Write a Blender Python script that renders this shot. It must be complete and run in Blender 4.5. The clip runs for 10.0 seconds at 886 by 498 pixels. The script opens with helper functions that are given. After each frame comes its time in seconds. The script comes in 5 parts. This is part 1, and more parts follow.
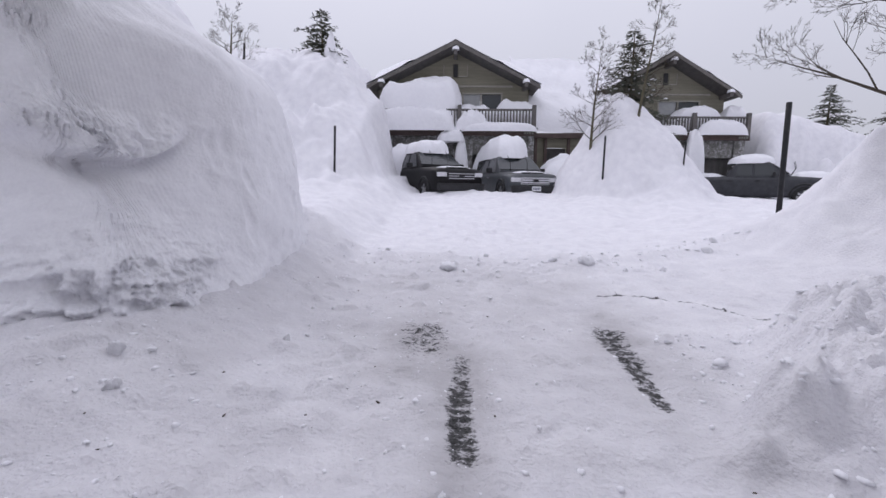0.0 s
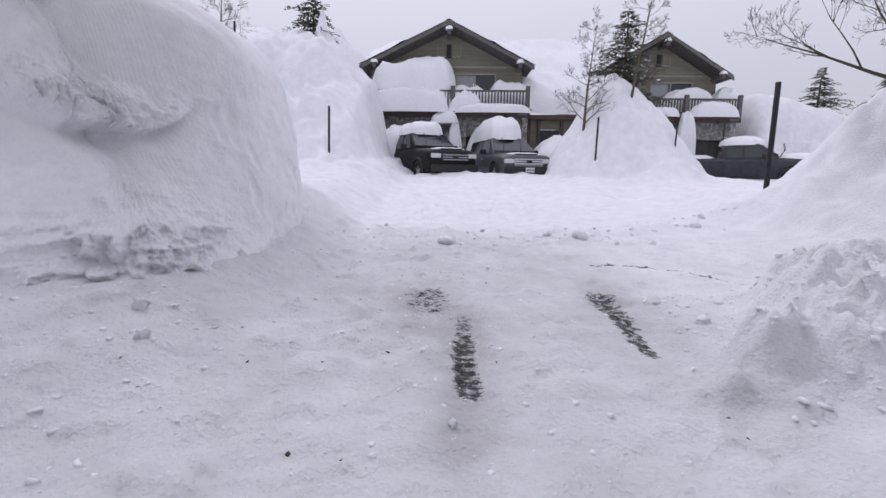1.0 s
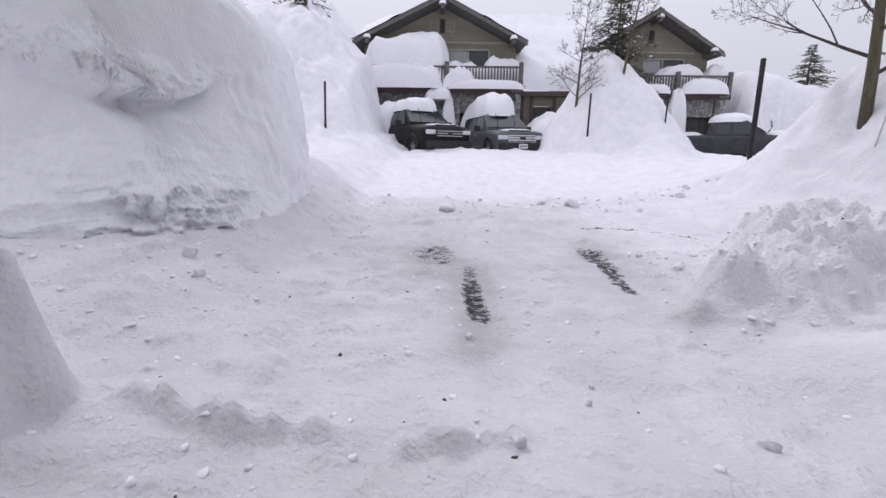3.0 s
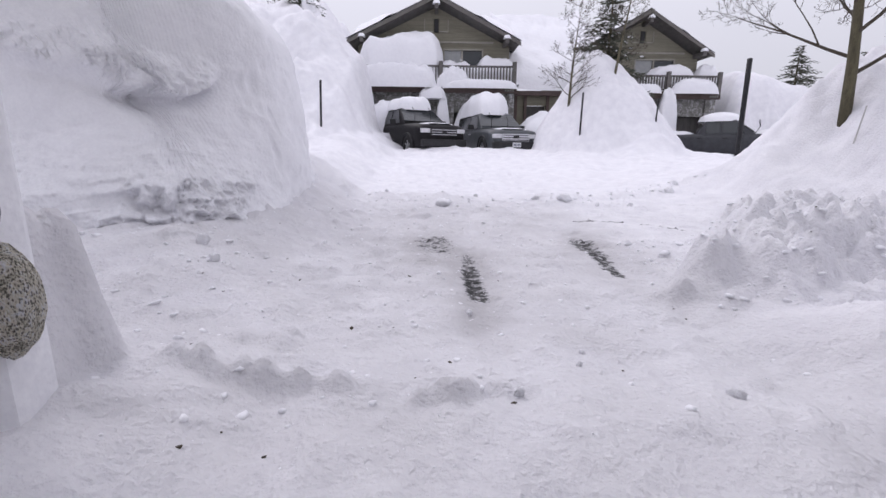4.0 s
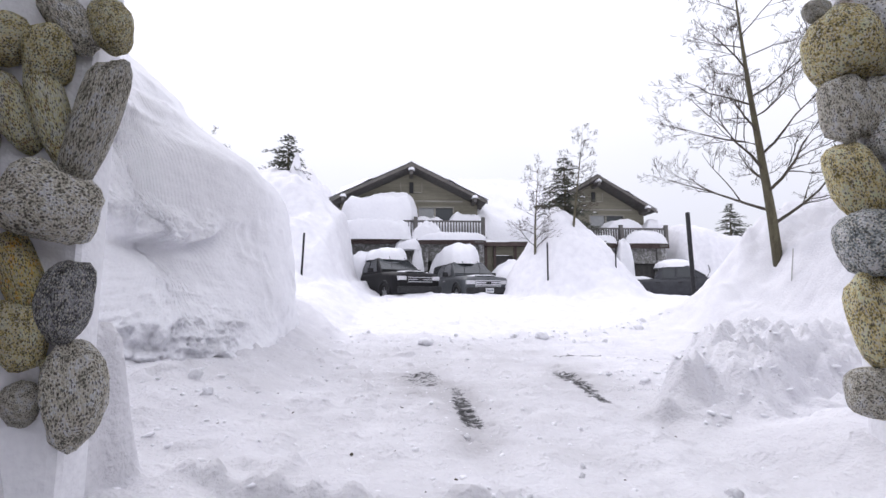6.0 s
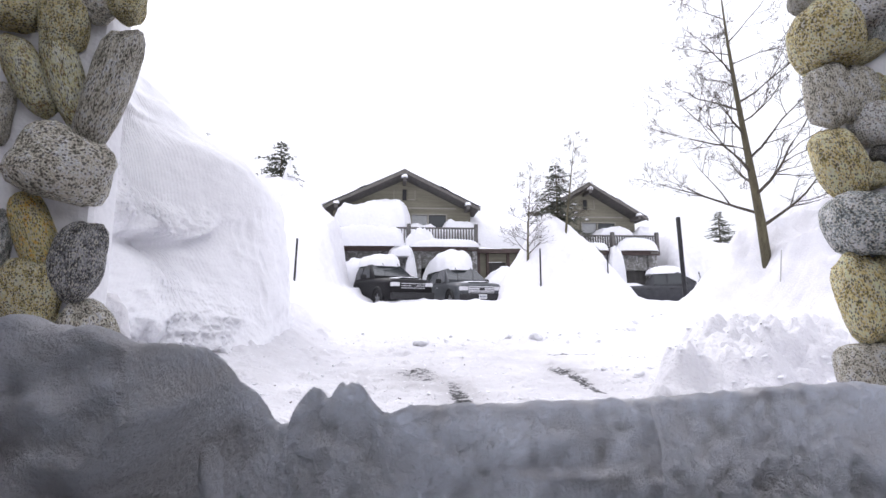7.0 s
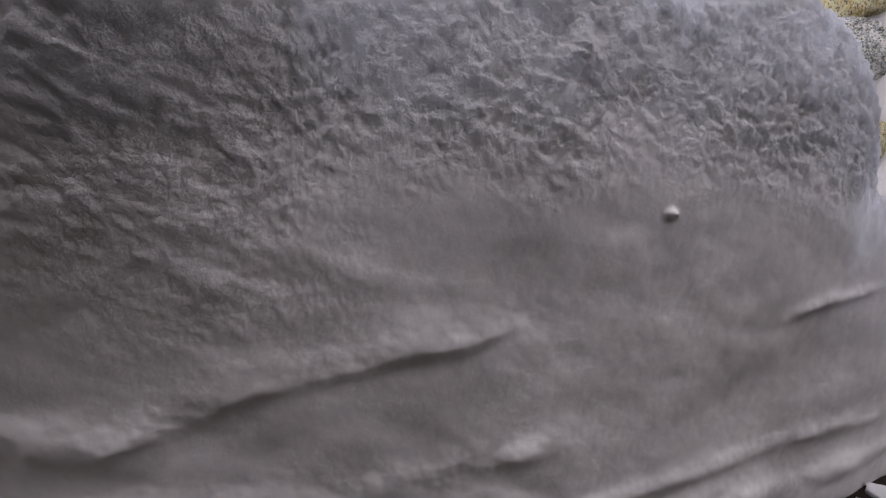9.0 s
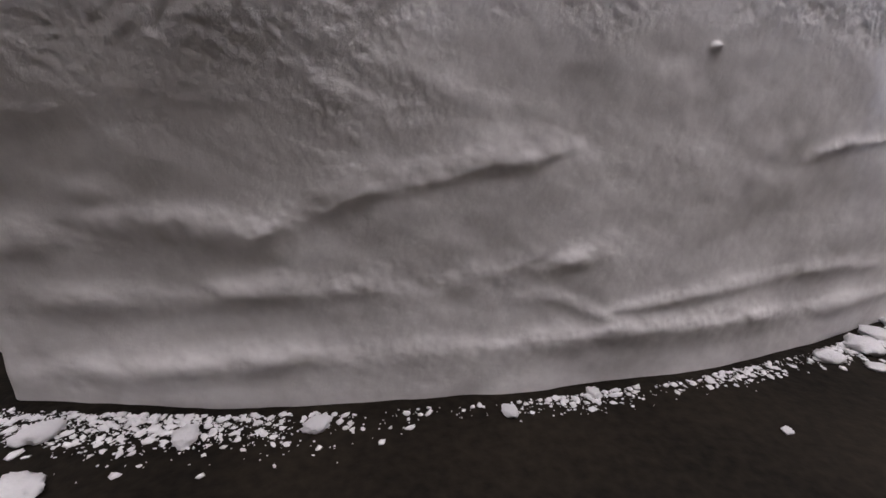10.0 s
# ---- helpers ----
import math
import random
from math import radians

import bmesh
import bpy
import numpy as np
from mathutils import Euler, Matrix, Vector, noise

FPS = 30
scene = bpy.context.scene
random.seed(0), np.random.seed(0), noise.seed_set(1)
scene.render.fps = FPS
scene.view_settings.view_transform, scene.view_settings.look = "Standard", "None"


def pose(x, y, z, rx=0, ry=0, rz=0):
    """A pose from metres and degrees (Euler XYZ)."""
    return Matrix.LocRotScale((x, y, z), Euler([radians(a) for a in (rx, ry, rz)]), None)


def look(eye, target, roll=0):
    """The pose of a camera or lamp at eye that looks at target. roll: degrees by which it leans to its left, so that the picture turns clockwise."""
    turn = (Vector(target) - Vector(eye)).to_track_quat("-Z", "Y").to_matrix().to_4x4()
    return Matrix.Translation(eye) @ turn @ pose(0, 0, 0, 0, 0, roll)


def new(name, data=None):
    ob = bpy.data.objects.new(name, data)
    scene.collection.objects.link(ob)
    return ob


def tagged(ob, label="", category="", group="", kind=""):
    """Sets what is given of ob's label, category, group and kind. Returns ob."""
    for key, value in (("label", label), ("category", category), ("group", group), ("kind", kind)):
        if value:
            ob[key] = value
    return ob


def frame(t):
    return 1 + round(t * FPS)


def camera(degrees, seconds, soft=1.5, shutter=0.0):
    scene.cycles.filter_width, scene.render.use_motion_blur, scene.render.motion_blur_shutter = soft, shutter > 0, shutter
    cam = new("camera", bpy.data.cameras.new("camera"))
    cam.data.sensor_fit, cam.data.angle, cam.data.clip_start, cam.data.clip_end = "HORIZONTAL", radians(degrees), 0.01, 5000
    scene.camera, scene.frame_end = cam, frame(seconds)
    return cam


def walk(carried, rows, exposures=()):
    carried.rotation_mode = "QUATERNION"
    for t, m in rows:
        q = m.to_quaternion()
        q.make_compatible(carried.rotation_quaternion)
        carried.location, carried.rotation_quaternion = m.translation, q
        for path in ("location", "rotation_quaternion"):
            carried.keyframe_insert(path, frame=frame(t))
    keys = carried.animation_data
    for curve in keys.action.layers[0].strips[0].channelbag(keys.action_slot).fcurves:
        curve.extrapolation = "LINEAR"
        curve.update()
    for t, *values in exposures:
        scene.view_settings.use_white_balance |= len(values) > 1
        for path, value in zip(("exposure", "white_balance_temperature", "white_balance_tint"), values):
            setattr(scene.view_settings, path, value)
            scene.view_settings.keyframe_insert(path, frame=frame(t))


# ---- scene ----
cam = camera(90.0, 10.0)
PATH = [
    (0, (-0.066, -0.43, 1.572), (-0.123, 1.551, 1.303), 0.5),
    (0.5, (-0.094, -0.496, 1.523), (-0.133, 1.481, 1.225), 0.5),
    (1, (-0.119, -0.587, 1.482), (-0.142, 1.384, 1.143), 0.5),
    (1.5, (-0.139, -0.701, 1.447), (-0.147, 1.262, 1.062), 0.5),
    (2, (-0.125, -0.788, 1.422), (-0.122, 1.169, 1.01), 0.5),
    (2.5, (-0.176, -0.853, 1.417), (-0.165, 1.101, 0.989), 0.5),
    (4, (-0.261, -1.099, 1.354), (-0.218, 0.853, 0.924), 0.5),
    (4.5, (-0.291, -1.139, 1.396), (-0.188, 0.854, 1.266), 0.1),
    (5, (-0.322, -1.203, 1.338), (-0.198, 0.792, 1.366), -0.0),
    (5.5, (-0.35, -1.269, 1.306), (-0.207, 0.72, 1.453), -0.3),
    (7, (-0.404, -1.312, 1.161), (-0.209, 0.66, 1.429), -0.5),
    (7.5, (-0.413, -1.32, 1.124), (-0.2, 0.66, 1.31), -0.7),
    (8, (-0.416, -1.321, 1.071), (-0.186, 0.666, 1.019), 0.4),
    (8.5, (-0.403, -1.383, 1.016), (-0.175, 0.591, 0.794), 1.4),
    (9, (-0.382, -1.468, 0.916), (-0.183, 0.502, 0.637), 1.8),
    (9.5, (-0.371, -1.47, 0.873), (-0.137, 0.471, 0.451), 0.9),
    (10, (-0.454, -1.568, 0.819), (-0.304, 0.341, 0.243), 1.5),
]
EXPOSURES = [(0.0, -0.45, 6100, 18), (2.5, -0.30, 6150, 18), (4.0, -0.22, 6250, 18), (5.5, -0.06, 6200, 16), (7.0, 0.42, 6250, 15), (8.0, 0.62, 6500, 18), (9.0, 0.95, 6700, 20), (10.0, 1.15, 6950, 19)]
walk(cam, [(t, look(eye, target, roll)) for t, eye, target, roll in PATH], EXPOSURES)

# ---- light: overcast snowfall sky and a weak, wide sun ----
SKY_STRENGTH = 0.80
world = bpy.data.worlds.new("overcast_sky")
scene.world = world
world.use_nodes = True
wn, wl = world.node_tree.nodes, world.node_tree.links
wn.clear()
w_out = wn.new("ShaderNodeOutputWorld")
w_bg = wn.new("ShaderNodeBackground")
w_sky = wn.new("ShaderNodeTexSky")
w_sky.sky_type, w_sky.sun_disc = "NISHITA", False
w_sky.sun_elevation, w_sky.sun_rotation = radians(48), radians(-25)
w_tc = wn.new("ShaderNodeTexCoord")
w_no = wn.new("ShaderNodeTexNoise")
w_no.inputs["Scale"].default_value, w_no.inputs["Detail"].default_value = 1.6, 4
w_ramp = wn.new("ShaderNodeValToRGB")
w_ramp.color_ramp.elements[0].position, w_ramp.color_ramp.elements[1].position = 0.3, 0.75
w_ramp.color_ramp.elements[0].color = (0.90, 0.905, 0.945, 1)
w_ramp.color_ramp.elements[1].color = (0.965, 0.965, 0.985, 1)
w_mul = wn.new("ShaderNodeMix")
w_mul.data_type, w_mul.blend_type = "RGBA", "MIX"
w_mul.inputs[0].default_value = 0.012
wl.new(w_tc.outputs["Generated"], w_no.inputs["Vector"])
wl.new(w_no.outputs["Fac"], w_ramp.inputs["Fac"])
wl.new(w_ramp.outputs["Color"], w_mul.inputs[6])
wl.new(w_sky.outputs["Color"], w_mul.inputs[7])
w_xyz, w_up, w_sc = wn.new("ShaderNodeSeparateXYZ"), wn.new("ShaderNodeMapRange"), wn.new("ShaderNodeVectorMath")
w_up.inputs["From Min"].default_value, w_up.inputs["From Max"].default_value = 0.12, 1.0
w_up.inputs["To Min"].default_value, w_up.inputs["To Max"].default_value = 1.0, 1.9
w_sc.operation = "SCALE"
wl.new(w_tc.outputs["Generated"], w_xyz.inputs[0])
wl.new(w_xyz.outputs["Z"], w_up.inputs["Value"])
wl.new(w_mul.outputs[2], w_sc.inputs[0])
wl.new(w_up.outputs[0], w_sc.inputs["Scale"])
wl.new(w_sc.outputs[0], w_bg.inputs["Color"])
w_bg.inputs["Strength"].default_value = SKY_STRENGTH
wl.new(w_bg.outputs["Background"], w_out.inputs["Surface"])
sun_data = bpy.data.lights.new("sun", "SUN")
sun_data.energy, sun_data.angle, sun_data.color = 0.8, radians(25), (1.0, 0.97, 0.93)
sun = new("sun", sun_data)
sun.matrix_world = look((0, 0, 30), (12, -16, 5))


# ---- materials ----
def material(name, c1, c2, rough=0.8, scale=6.0, fine=60.0, bump=0.2, dist=0.01, metal=0.0, spec=0.3, c3=None, per_object=0.0, stretch=(1, 1, 1)):
    m = bpy.data.materials.new(name)
    m.use_nodes = True
    n, l = m.node_tree.nodes, m.node_tree.links
    b = n["Principled BSDF"]
    tc = n.new("ShaderNodeTexCoord")
    mp = n.new("ShaderNodeMapping")
    mp.inputs["Scale"].default_value = stretch
    l.new(tc.outputs["Object"], mp.inputs["Vector"])
    a, f = n.new("ShaderNodeTexNoise"), n.new("ShaderNodeTexNoise")
    a.inputs["Scale"].default_value, a.inputs["Detail"].default_value = scale, 5
    f.inputs["Scale"].default_value, f.inputs["Detail"].default_value = fine, 4
    for t in (a, f):
        l.new(mp.outputs["Vector"], t.inputs["Vector"])
    r = n.new("ShaderNodeValToRGB")
    e = r.color_ramp.elements
    e[0].position, e[1].position = 0.33, 0.68
    e[0].color, e[1].color = (*c1, 1), (*c2, 1)
    if c3:
        k = e.new(0.5)
        k.color = (*c3, 1)
    mix = n.new("ShaderNodeMath")
    mix.operation = "MULTIPLY_ADD"
    mix.inputs[1].default_value = 0.45
    l.new(f.outputs["Fac"], mix.inputs[0])
    sc = n.new("ShaderNodeMath")
    sc.operation = "MULTIPLY"
    sc.inputs[1].default_value = 0.55
    l.new(a.outputs["Fac"], sc.inputs[0])
    l.new(sc.outputs[0], mix.inputs[2])
    l.new(mix.outputs[0], r.inputs["Fac"])
    colour = r.outputs["Color"]
    if per_object:
        oi, hs = n.new("ShaderNodeObjectInfo"), n.new("ShaderNodeHueSaturation")
        mr = n.new("ShaderNodeMapRange")
        mr.inputs["To Min"].default_value, mr.inputs["To Max"].default_value = 1 - per_object, 1 + per_object
        l.new(oi.outputs["Random"], mr.inputs["Value"])
        l.new(mr.outputs[0], hs.inputs["Value"])
        l.new(colour, hs.inputs["Color"])
        colour = hs.outputs["Color"]
    l.new(colour, b.inputs["Base Color"])
    b.inputs["Roughness"].default_value, b.inputs["Metallic"].default_value = rough, metal
    b.inputs["Specular IOR Level"].default_value = spec
    if bump:
        bp = n.new("ShaderNodeBump")
        bp.inputs["Strength"].default_value, bp.inputs["Distance"].default_value = bump, dist
        l.new(mix.outputs[0], bp.inputs["Height"])
        l.new(bp.outputs["Normal"], b.inputs["Normal"])
    return m


SNOW_A, SNOW_B = (0.80, 0.80, 0.835), (0.865, 0.865, 0.89)
snow = material("snow", SNOW_A, SNOW_B, 0.75, 5.0, 55.0, 0.55, 0.012, spec=0.15)
snow_far = material("snow_far", SNOW_A, SNOW_B, 0.8, 0.8, 6.0, 0.5, 0.1, spec=0.1)
snow_rough = material("snow_rough", (0.68, 0.68, 0.715), (0.86, 0.86, 0.885), 0.8, 7.0, 46.0, 0.9, 0.026, spec=0.1)
snow_wall_mat = material("packed_snow", (0.62, 0.605, 0.615), (0.78, 0.77, 0.78), 0.7, 9.0, 60.0, 0.25, 0.004, spec=0.2)
wall_bsdf = snow_wall_mat.node_tree.nodes["Principled BSDF"]
# coarse broken snow against smooth scraped snow: the attribute "coarse" sets the relief and the mottled darker tone
rn, rl = snow_rough.node_tree.nodes, snow_rough.node_tree.links
r_at, r_mr = rn.new("ShaderNodeAttribute"), rn.new("ShaderNodeMapRange")
r_at.attribute_name = "coarse"
r_mr.inputs["To Min"].default_value, r_mr.inputs["To Max"].default_value = 0.38, 1.0
rl.new(r_at.outputs["Fac"], r_mr.inputs["Value"])
rl.new(r_mr.outputs[0], rn["Bump"].inputs["Strength"])
r_b = rn["Principled BSDF"]
r_mx = rn.new("ShaderNodeMix")
r_mx.data_type = "RGBA"
r_mx.inputs[6].default_value = (0.83, 0.83, 0.86, 1)
rl.new(r_mr.outputs[0], r_mx.inputs[0])
rl.new(r_b.inputs["Base Color"].links[0].from_socket, r_mx.inputs[7])
rl.new(r_mx.outputs[2], r_b.inputs["Base Color"])

# daylight seeps through the thin upper part of the cut face
pn, pl_ = snow_wall_mat.node_tree.nodes, snow_wall_mat.node_tree.links
p_tr, p_mix = pn.new("ShaderNodeBsdfTranslucent"), pn.new("ShaderNodeMixShader")
p_tr.inputs["Color"].default_value = (0.82, 0.85, 0.91, 1)
p_th = pn.new("ShaderNodeAttribute")
p_th.attribute_name = "thin"
p_tn, p_tm = pn.new("ShaderNodeMapRange"), pn.new("ShaderNodeMath")
p_tn.inputs["From Min"].default_value, p_tn.inputs["From Max"].default_value = 0.3, 0.7
p_tn.inputs["To Min"].default_value, p_tn.inputs["To Max"].default_value = 0.55, 1.45
p_tm.operation = "MULTIPLY"
pl_.new(p_th.outputs["Fac"], p_tm.inputs[0])
pl_.new(p_tn.outputs[0], p_tm.inputs[1])
pl_.new(p_tm.outputs[0], p_mix.inputs[0])
# granular crust where the snow broke away, smooth where it was cut
p_at, p_no, p_bp, p_st = pn.new("ShaderNodeAttribute"), pn.new("ShaderNodeTexNoise"), pn.new("ShaderNodeBump"), pn.new("ShaderNodeMapRange")
p_at.attribute_name = "coarse"
p_no.inputs["Scale"].default_value, p_no.inputs["Detail"].default_value, p_no.inputs["Roughness"].default_value = 300, 6, 0.7
p_st.inputs["To Min"].default_value, p_st.inputs["To Max"].default_value = 0.10, 0.95
p_bp.inputs["Distance"].default_value = 0.006
pl_.new(pn["Texture Coordinate"].outputs["Object"], p_no.inputs["Vector"])
pl_.new(p_at.outputs["Fac"], p_st.inputs["Value"])
pl_.new(p_st.outputs[0], p_bp.inputs["Strength"])
pl_.new(p_no.outputs["Fac"], p_bp.inputs["Height"])
pl_.new(p_no.outputs["Fac"], p_tn.inputs["Value"])
pl_.new(p_bp.outputs["Normal"], p_tr.inputs["Normal"])
pl_.new(pn["Bump"].outputs["Normal"], p_bp.inputs["Normal"])
pl_.new(p_bp.outputs["Normal"], wall_bsdf.inputs["Normal"])
pl_.new(wall_bsdf.outputs[0], p_mix.inputs[1])
pl_.new(p_tr.outputs[0], p_mix.inputs[2])
pl_.new(p_mix.outputs[0], pn["Material Output"].inputs["Surface"])
bark = material("bark", (0.06, 0.052, 0.038), (0.155, 0.14, 0.085), 0.9, 8, 60, 0.6, 0.01, stretch=(3, 3, 0.6))
twig_mat = material("twig", (0.04, 0.033, 0.026), (0.10, 0.085, 0.065), 0.9, 8, 60, 0.2, 0.004)
# needles, siding and fascia carry the snowfall haze as a paler base colour
needles = material("needles", (0.04, 0.045, 0.034), (0.11, 0.115, 0.085), 0.85, 3, 20, 0.0)
siding = material("board_siding", (0.16, 0.15, 0.112), (0.26, 0.245, 0.19), 0.8, 1.2, 12, 0.3, 0.01, stretch=(0.3, 1, 6))
dark_wood = material("dark_wood", (0.09, 0.085, 0.082), (0.16, 0.15, 0.142), 0.75, 3, 30, 0.3, 0.006, stretch=(1, 1, 4))
red_wood = material("red_brown_wood", (0.075, 0.055, 0.05), (0.14, 0.105, 0.095), 0.75, 3, 30, 0.3, 0.006)
trim_light = material("pale_trim", (0.26, 0.25, 0.215), (0.36, 0.345, 0.30), 0.7, 4, 30, 0.1, 0.004)
fascia_mat = material("hazed_fascia", (0.10, 0.094, 0.088), (0.18, 0.17, 0.155), 0.75, 3, 30, 0.3, 0.006)
door_mat = material("garage_door_wood", (0.045, 0.043, 0.042), (0.10, 0.095, 0.09), 0.75, 1.5, 14, 0.4, 0.01, stretch=(4, 1, 0.5))
frost_stone = material("frosted_stone", (0.10, 0.10, 0.095), (0.62, 0.62, 0.64), 0.85, 5, 16, 0.8, 0.03, c3=(0.22, 0.215, 0.20))
curtain = material("curtain_glass", (0.30, 0.31, 0.31), (0.38, 0.39, 0.39), 0.25, 1.5, 6, 0.0)
mortar = material("mortar", (0.76, 0.76, 0.79), (0.88, 0.88, 0.90), 0.95, 9, 60, 0.7, 0.012)
asphalt = material("wet_asphalt", (0.003, 0.0027, 0.0025), (0.024, 0.019, 0.014), 0.7, 4, 70, 0.6, 0.006, spec=0.08)
plaster = material("garage_plaster", (0.42, 0.39, 0.36), (0.50, 0.47, 0.43), 0.9, 2, 20, 0.2, 0.005)
ceiling_mat = material("ceiling_boards", (0.36, 0.33, 0.30), (0.44, 0.41, 0.37), 0.85, 2, 20, 0.2, 0.005)
rubber = material("tyre_rubber", (0.015, 0.015, 0.015), (0.035, 0.035, 0.035), 0.85, 9, 60, 0.2, 0.004)
alloy = material("alloy", (0.32, 0.32, 0.33), (0.45, 0.45, 0.46), 0.35, 9, 60, 0.0, metal=0.9)
chrome = material("frosted_chrome", (0.42, 0.42, 0.44), (0.70, 0.70, 0.73), 0.35, 14, 60, 0.2, 0.004, metal=0.5)
paint_black = material("black_car_paint", (0.005, 0.005, 0.006), (0.016, 0.015, 0.016), 0.45, 6, 40, 0.0, spec=0.18)
paint_grey = material("grey_car_paint", (0.035, 0.04, 0.045), (0.085, 0.092, 0.10), 0.38, 6, 40, 0.0, spec=0.5)
paint_dark = material("dark_grey_car_paint", (0.014, 0.015, 0.019), (0.045, 0.047, 0.055), 0.42, 6, 40, 0.0, spec=0.5)
plastic = material("black_plastic", (0.012, 0.012, 0.013), (0.04, 0.04, 0.042), 0.6, 9, 60, 0.2, 0.004)
lamp_lens = material("lamp_lens", (0.50, 0.50, 0.52), (0.70, 0.70, 0.72), 0.2, 9, 40, 0.0)
plate_mat = material("number_plate", (0.60, 0.61, 0.62), (0.70, 0.71, 0.72), 0.5, 9, 40, 0.0)
bar_mat = material("plate_bars", (0.06, 0.07, 0.12), (0.09, 0.10, 0.15), 0.5, 9, 40, 0.0)
post_mat = material("black_post", (0.010, 0.010, 0.012), (0.03, 0.03, 0.032), 0.6, 20, 80, 0.3, 0.004)
wire_mat = material("pale_marker", (0.42, 0.41, 0.40), (0.55, 0.54, 0.52), 0.6, 9, 40, 0.0)
glass = bpy.data.materials.new("dark_glass")
glass.use_nodes = True
gb = glass.node_tree.nodes["Principled BSDF"]
gb.inputs["Base Color"].default_value, gb.inputs["Roughness"].default_value = (0.035, 0.04, 0.043, 1), 0.08
gb.inputs["Specular IOR Level"].default_value = 0.6


def stone_material(name, c1, c2, c3):
    c1, c2, c3 = (tuple(min(v * f, 0.75) for v in c) for c, f in ((c1, 2.6), (c2, 3.2), (c3, 3.4)))
    m = material(name, c1, c2, 0.85, 3.0, 17, 0.9, 0.05, c3=c3, per_object=0.12)
    n, l = m.node_tree.nodes, m.node_tree.links
    e = n["Color Ramp"].color_ramp.elements
    e[0].position, e[1].position, e[2].position = 0.41, 0.49, 0.58
    # pale and dark mineral grains of the granite
    b = n["Principled BSDF"]
    old = b.inputs["Base Color"].links[0].from_socket
    tc = n["Texture Coordinate"]
    for size, colour, limit in ((15.0, (0.72, 0.69, 0.60, 1), 0.37), (12.0, (0.045, 0.04, 0.03, 1), 0.33)):
        vo, no = n.new("ShaderNodeTexVoronoi"), n.new("ShaderNodeTexNoise")
        vo.inputs["Scale"].default_value = size
        no.inputs["Scale"].default_value, no.inputs["Detail"].default_value = 5.0, 4
        ad, mr, mx = n.new("ShaderNodeMath"), n.new("ShaderNodeMapRange"), n.new("ShaderNodeMix")
        ad.operation = "MULTIPLY_ADD"
        ad.inputs[1].default_value = -0.5
        mr.inputs["From Min"].default_value, mr.inputs["From Max"].default_value = limit - 0.17, limit - 0.27
        mr.inputs["To Max"].default_value = 0.75
        mx.data_type = "RGBA"
        mx.inputs[7].default_value = colour
        l.new(tc.outputs["Object"], vo.inputs["Vector"])
        l.new(tc.outputs["Object"], no.inputs["Vector"])
        l.new(no.outputs["Fac"], ad.inputs[0])
        l.new(vo.outputs["Distance"], ad.inputs[2])
        l.new(ad.outputs[0], mr.inputs["Value"])
        l.new(mr.outputs[0], mx.inputs[0])
        l.new(old, mx.inputs[6])
        old = mx.outputs[2]
    l.new(old, b.inputs["Base Color"])
    return m


STONES = {
    "olive": stone_material("olive_stone", (0.10, 0.085, 0.04), (0.36, 0.31, 0.17), (0.22, 0.185, 0.085)),
    "moss": stone_material("mossy_stone", (0.10, 0.082, 0.033), (0.36, 0.30, 0.155), (0.215, 0.175, 0.08)),
    "grey": stone_material("grey_stone", (0.085, 0.08, 0.065), (0.36, 0.34, 0.29), (0.20, 0.185, 0.15)),
    "tan": stone_material("tan_stone", (0.15, 0.105, 0.055), (0.42, 0.33, 0.20), (0.29, 0.21, 0.11)),
    "blue": stone_material("blue_grey_stone", (0.05, 0.055, 0.055), (0.24, 0.25, 0.25), (0.11, 0.12, 0.12)),
    "dark": stone_material("dark_stone", (0.03, 0.03, 0.032), (0.14, 0.14, 0.145), (0.065, 0.065, 0.068)),
    "rust": stone_material("rust_stone", (0.22, 0.19, 0.11), (0.44, 0.15, 0.04), (0.33, 0.20, 0.09)),
    "pink": stone_material("pale_stone", (0.20, 0.175, 0.16), (0.48, 0.44, 0.42), (0.33, 0.30, 0.28)),
}

# snow ground: bare wet asphalt shows where the attribute "bare" is high
ground_mat = material("driveway_snow", (0.72, 0.715, 0.755), (0.87, 0.865, 0.89), 0.75, 4.0, 50.0, 1.0, 0.03, spec=0.15)
gn, gl = ground_mat.node_tree.nodes, ground_mat.node_tree.links
g_b = gn["Principled BSDF"]
g_old = g_b.inputs["Base Color"].links[0].from_socket
g_at = gn.new("ShaderNodeAttribute")
g_at.attribute_name = "bare"
g_tc = gn.new("ShaderNodeTexCoord")
g_no = gn.new("ShaderNodeTexNoise")
g_no.inputs["Scale"].default_value, g_no.inputs["Detail"].default_value, g_no.inputs["Roughness"].default_value = 26, 7, 0.75
g_mp = gn.new("ShaderNodeMapping")
g_mp.inputs["Scale"].default_value = (0.8, 1.15, 1)
gl.new(g_tc.outputs["Object"], g_mp.inputs["Vector"])
gl.new(g_mp.outputs["Vector"], g_no.inputs["Vector"])
g_ad = gn.new("ShaderNodeMath")
g_ad.operation = "ADD"
gl.new(g_at.outputs["Fac"], g_ad.inputs[0])
gl.new(g_no.outputs["Fac"], g_ad.inputs[1])
g_rp = gn.new("ShaderNodeMapRange")
g_rp.inputs["From Min"].default_value, g_rp.inputs["From Max"].default_value = 0.94, 1.06
gl.new(g_ad.outputs[0], g_rp.inputs["Value"])
g_vo = gn.new("ShaderNodeTexVoronoi")
g_vo.inputs["Scale"].default_value = 120
gl.new(g_tc.outputs["Object"], g_vo.inputs["Vector"])
g_ar = gn.new("ShaderNodeValToRGB")
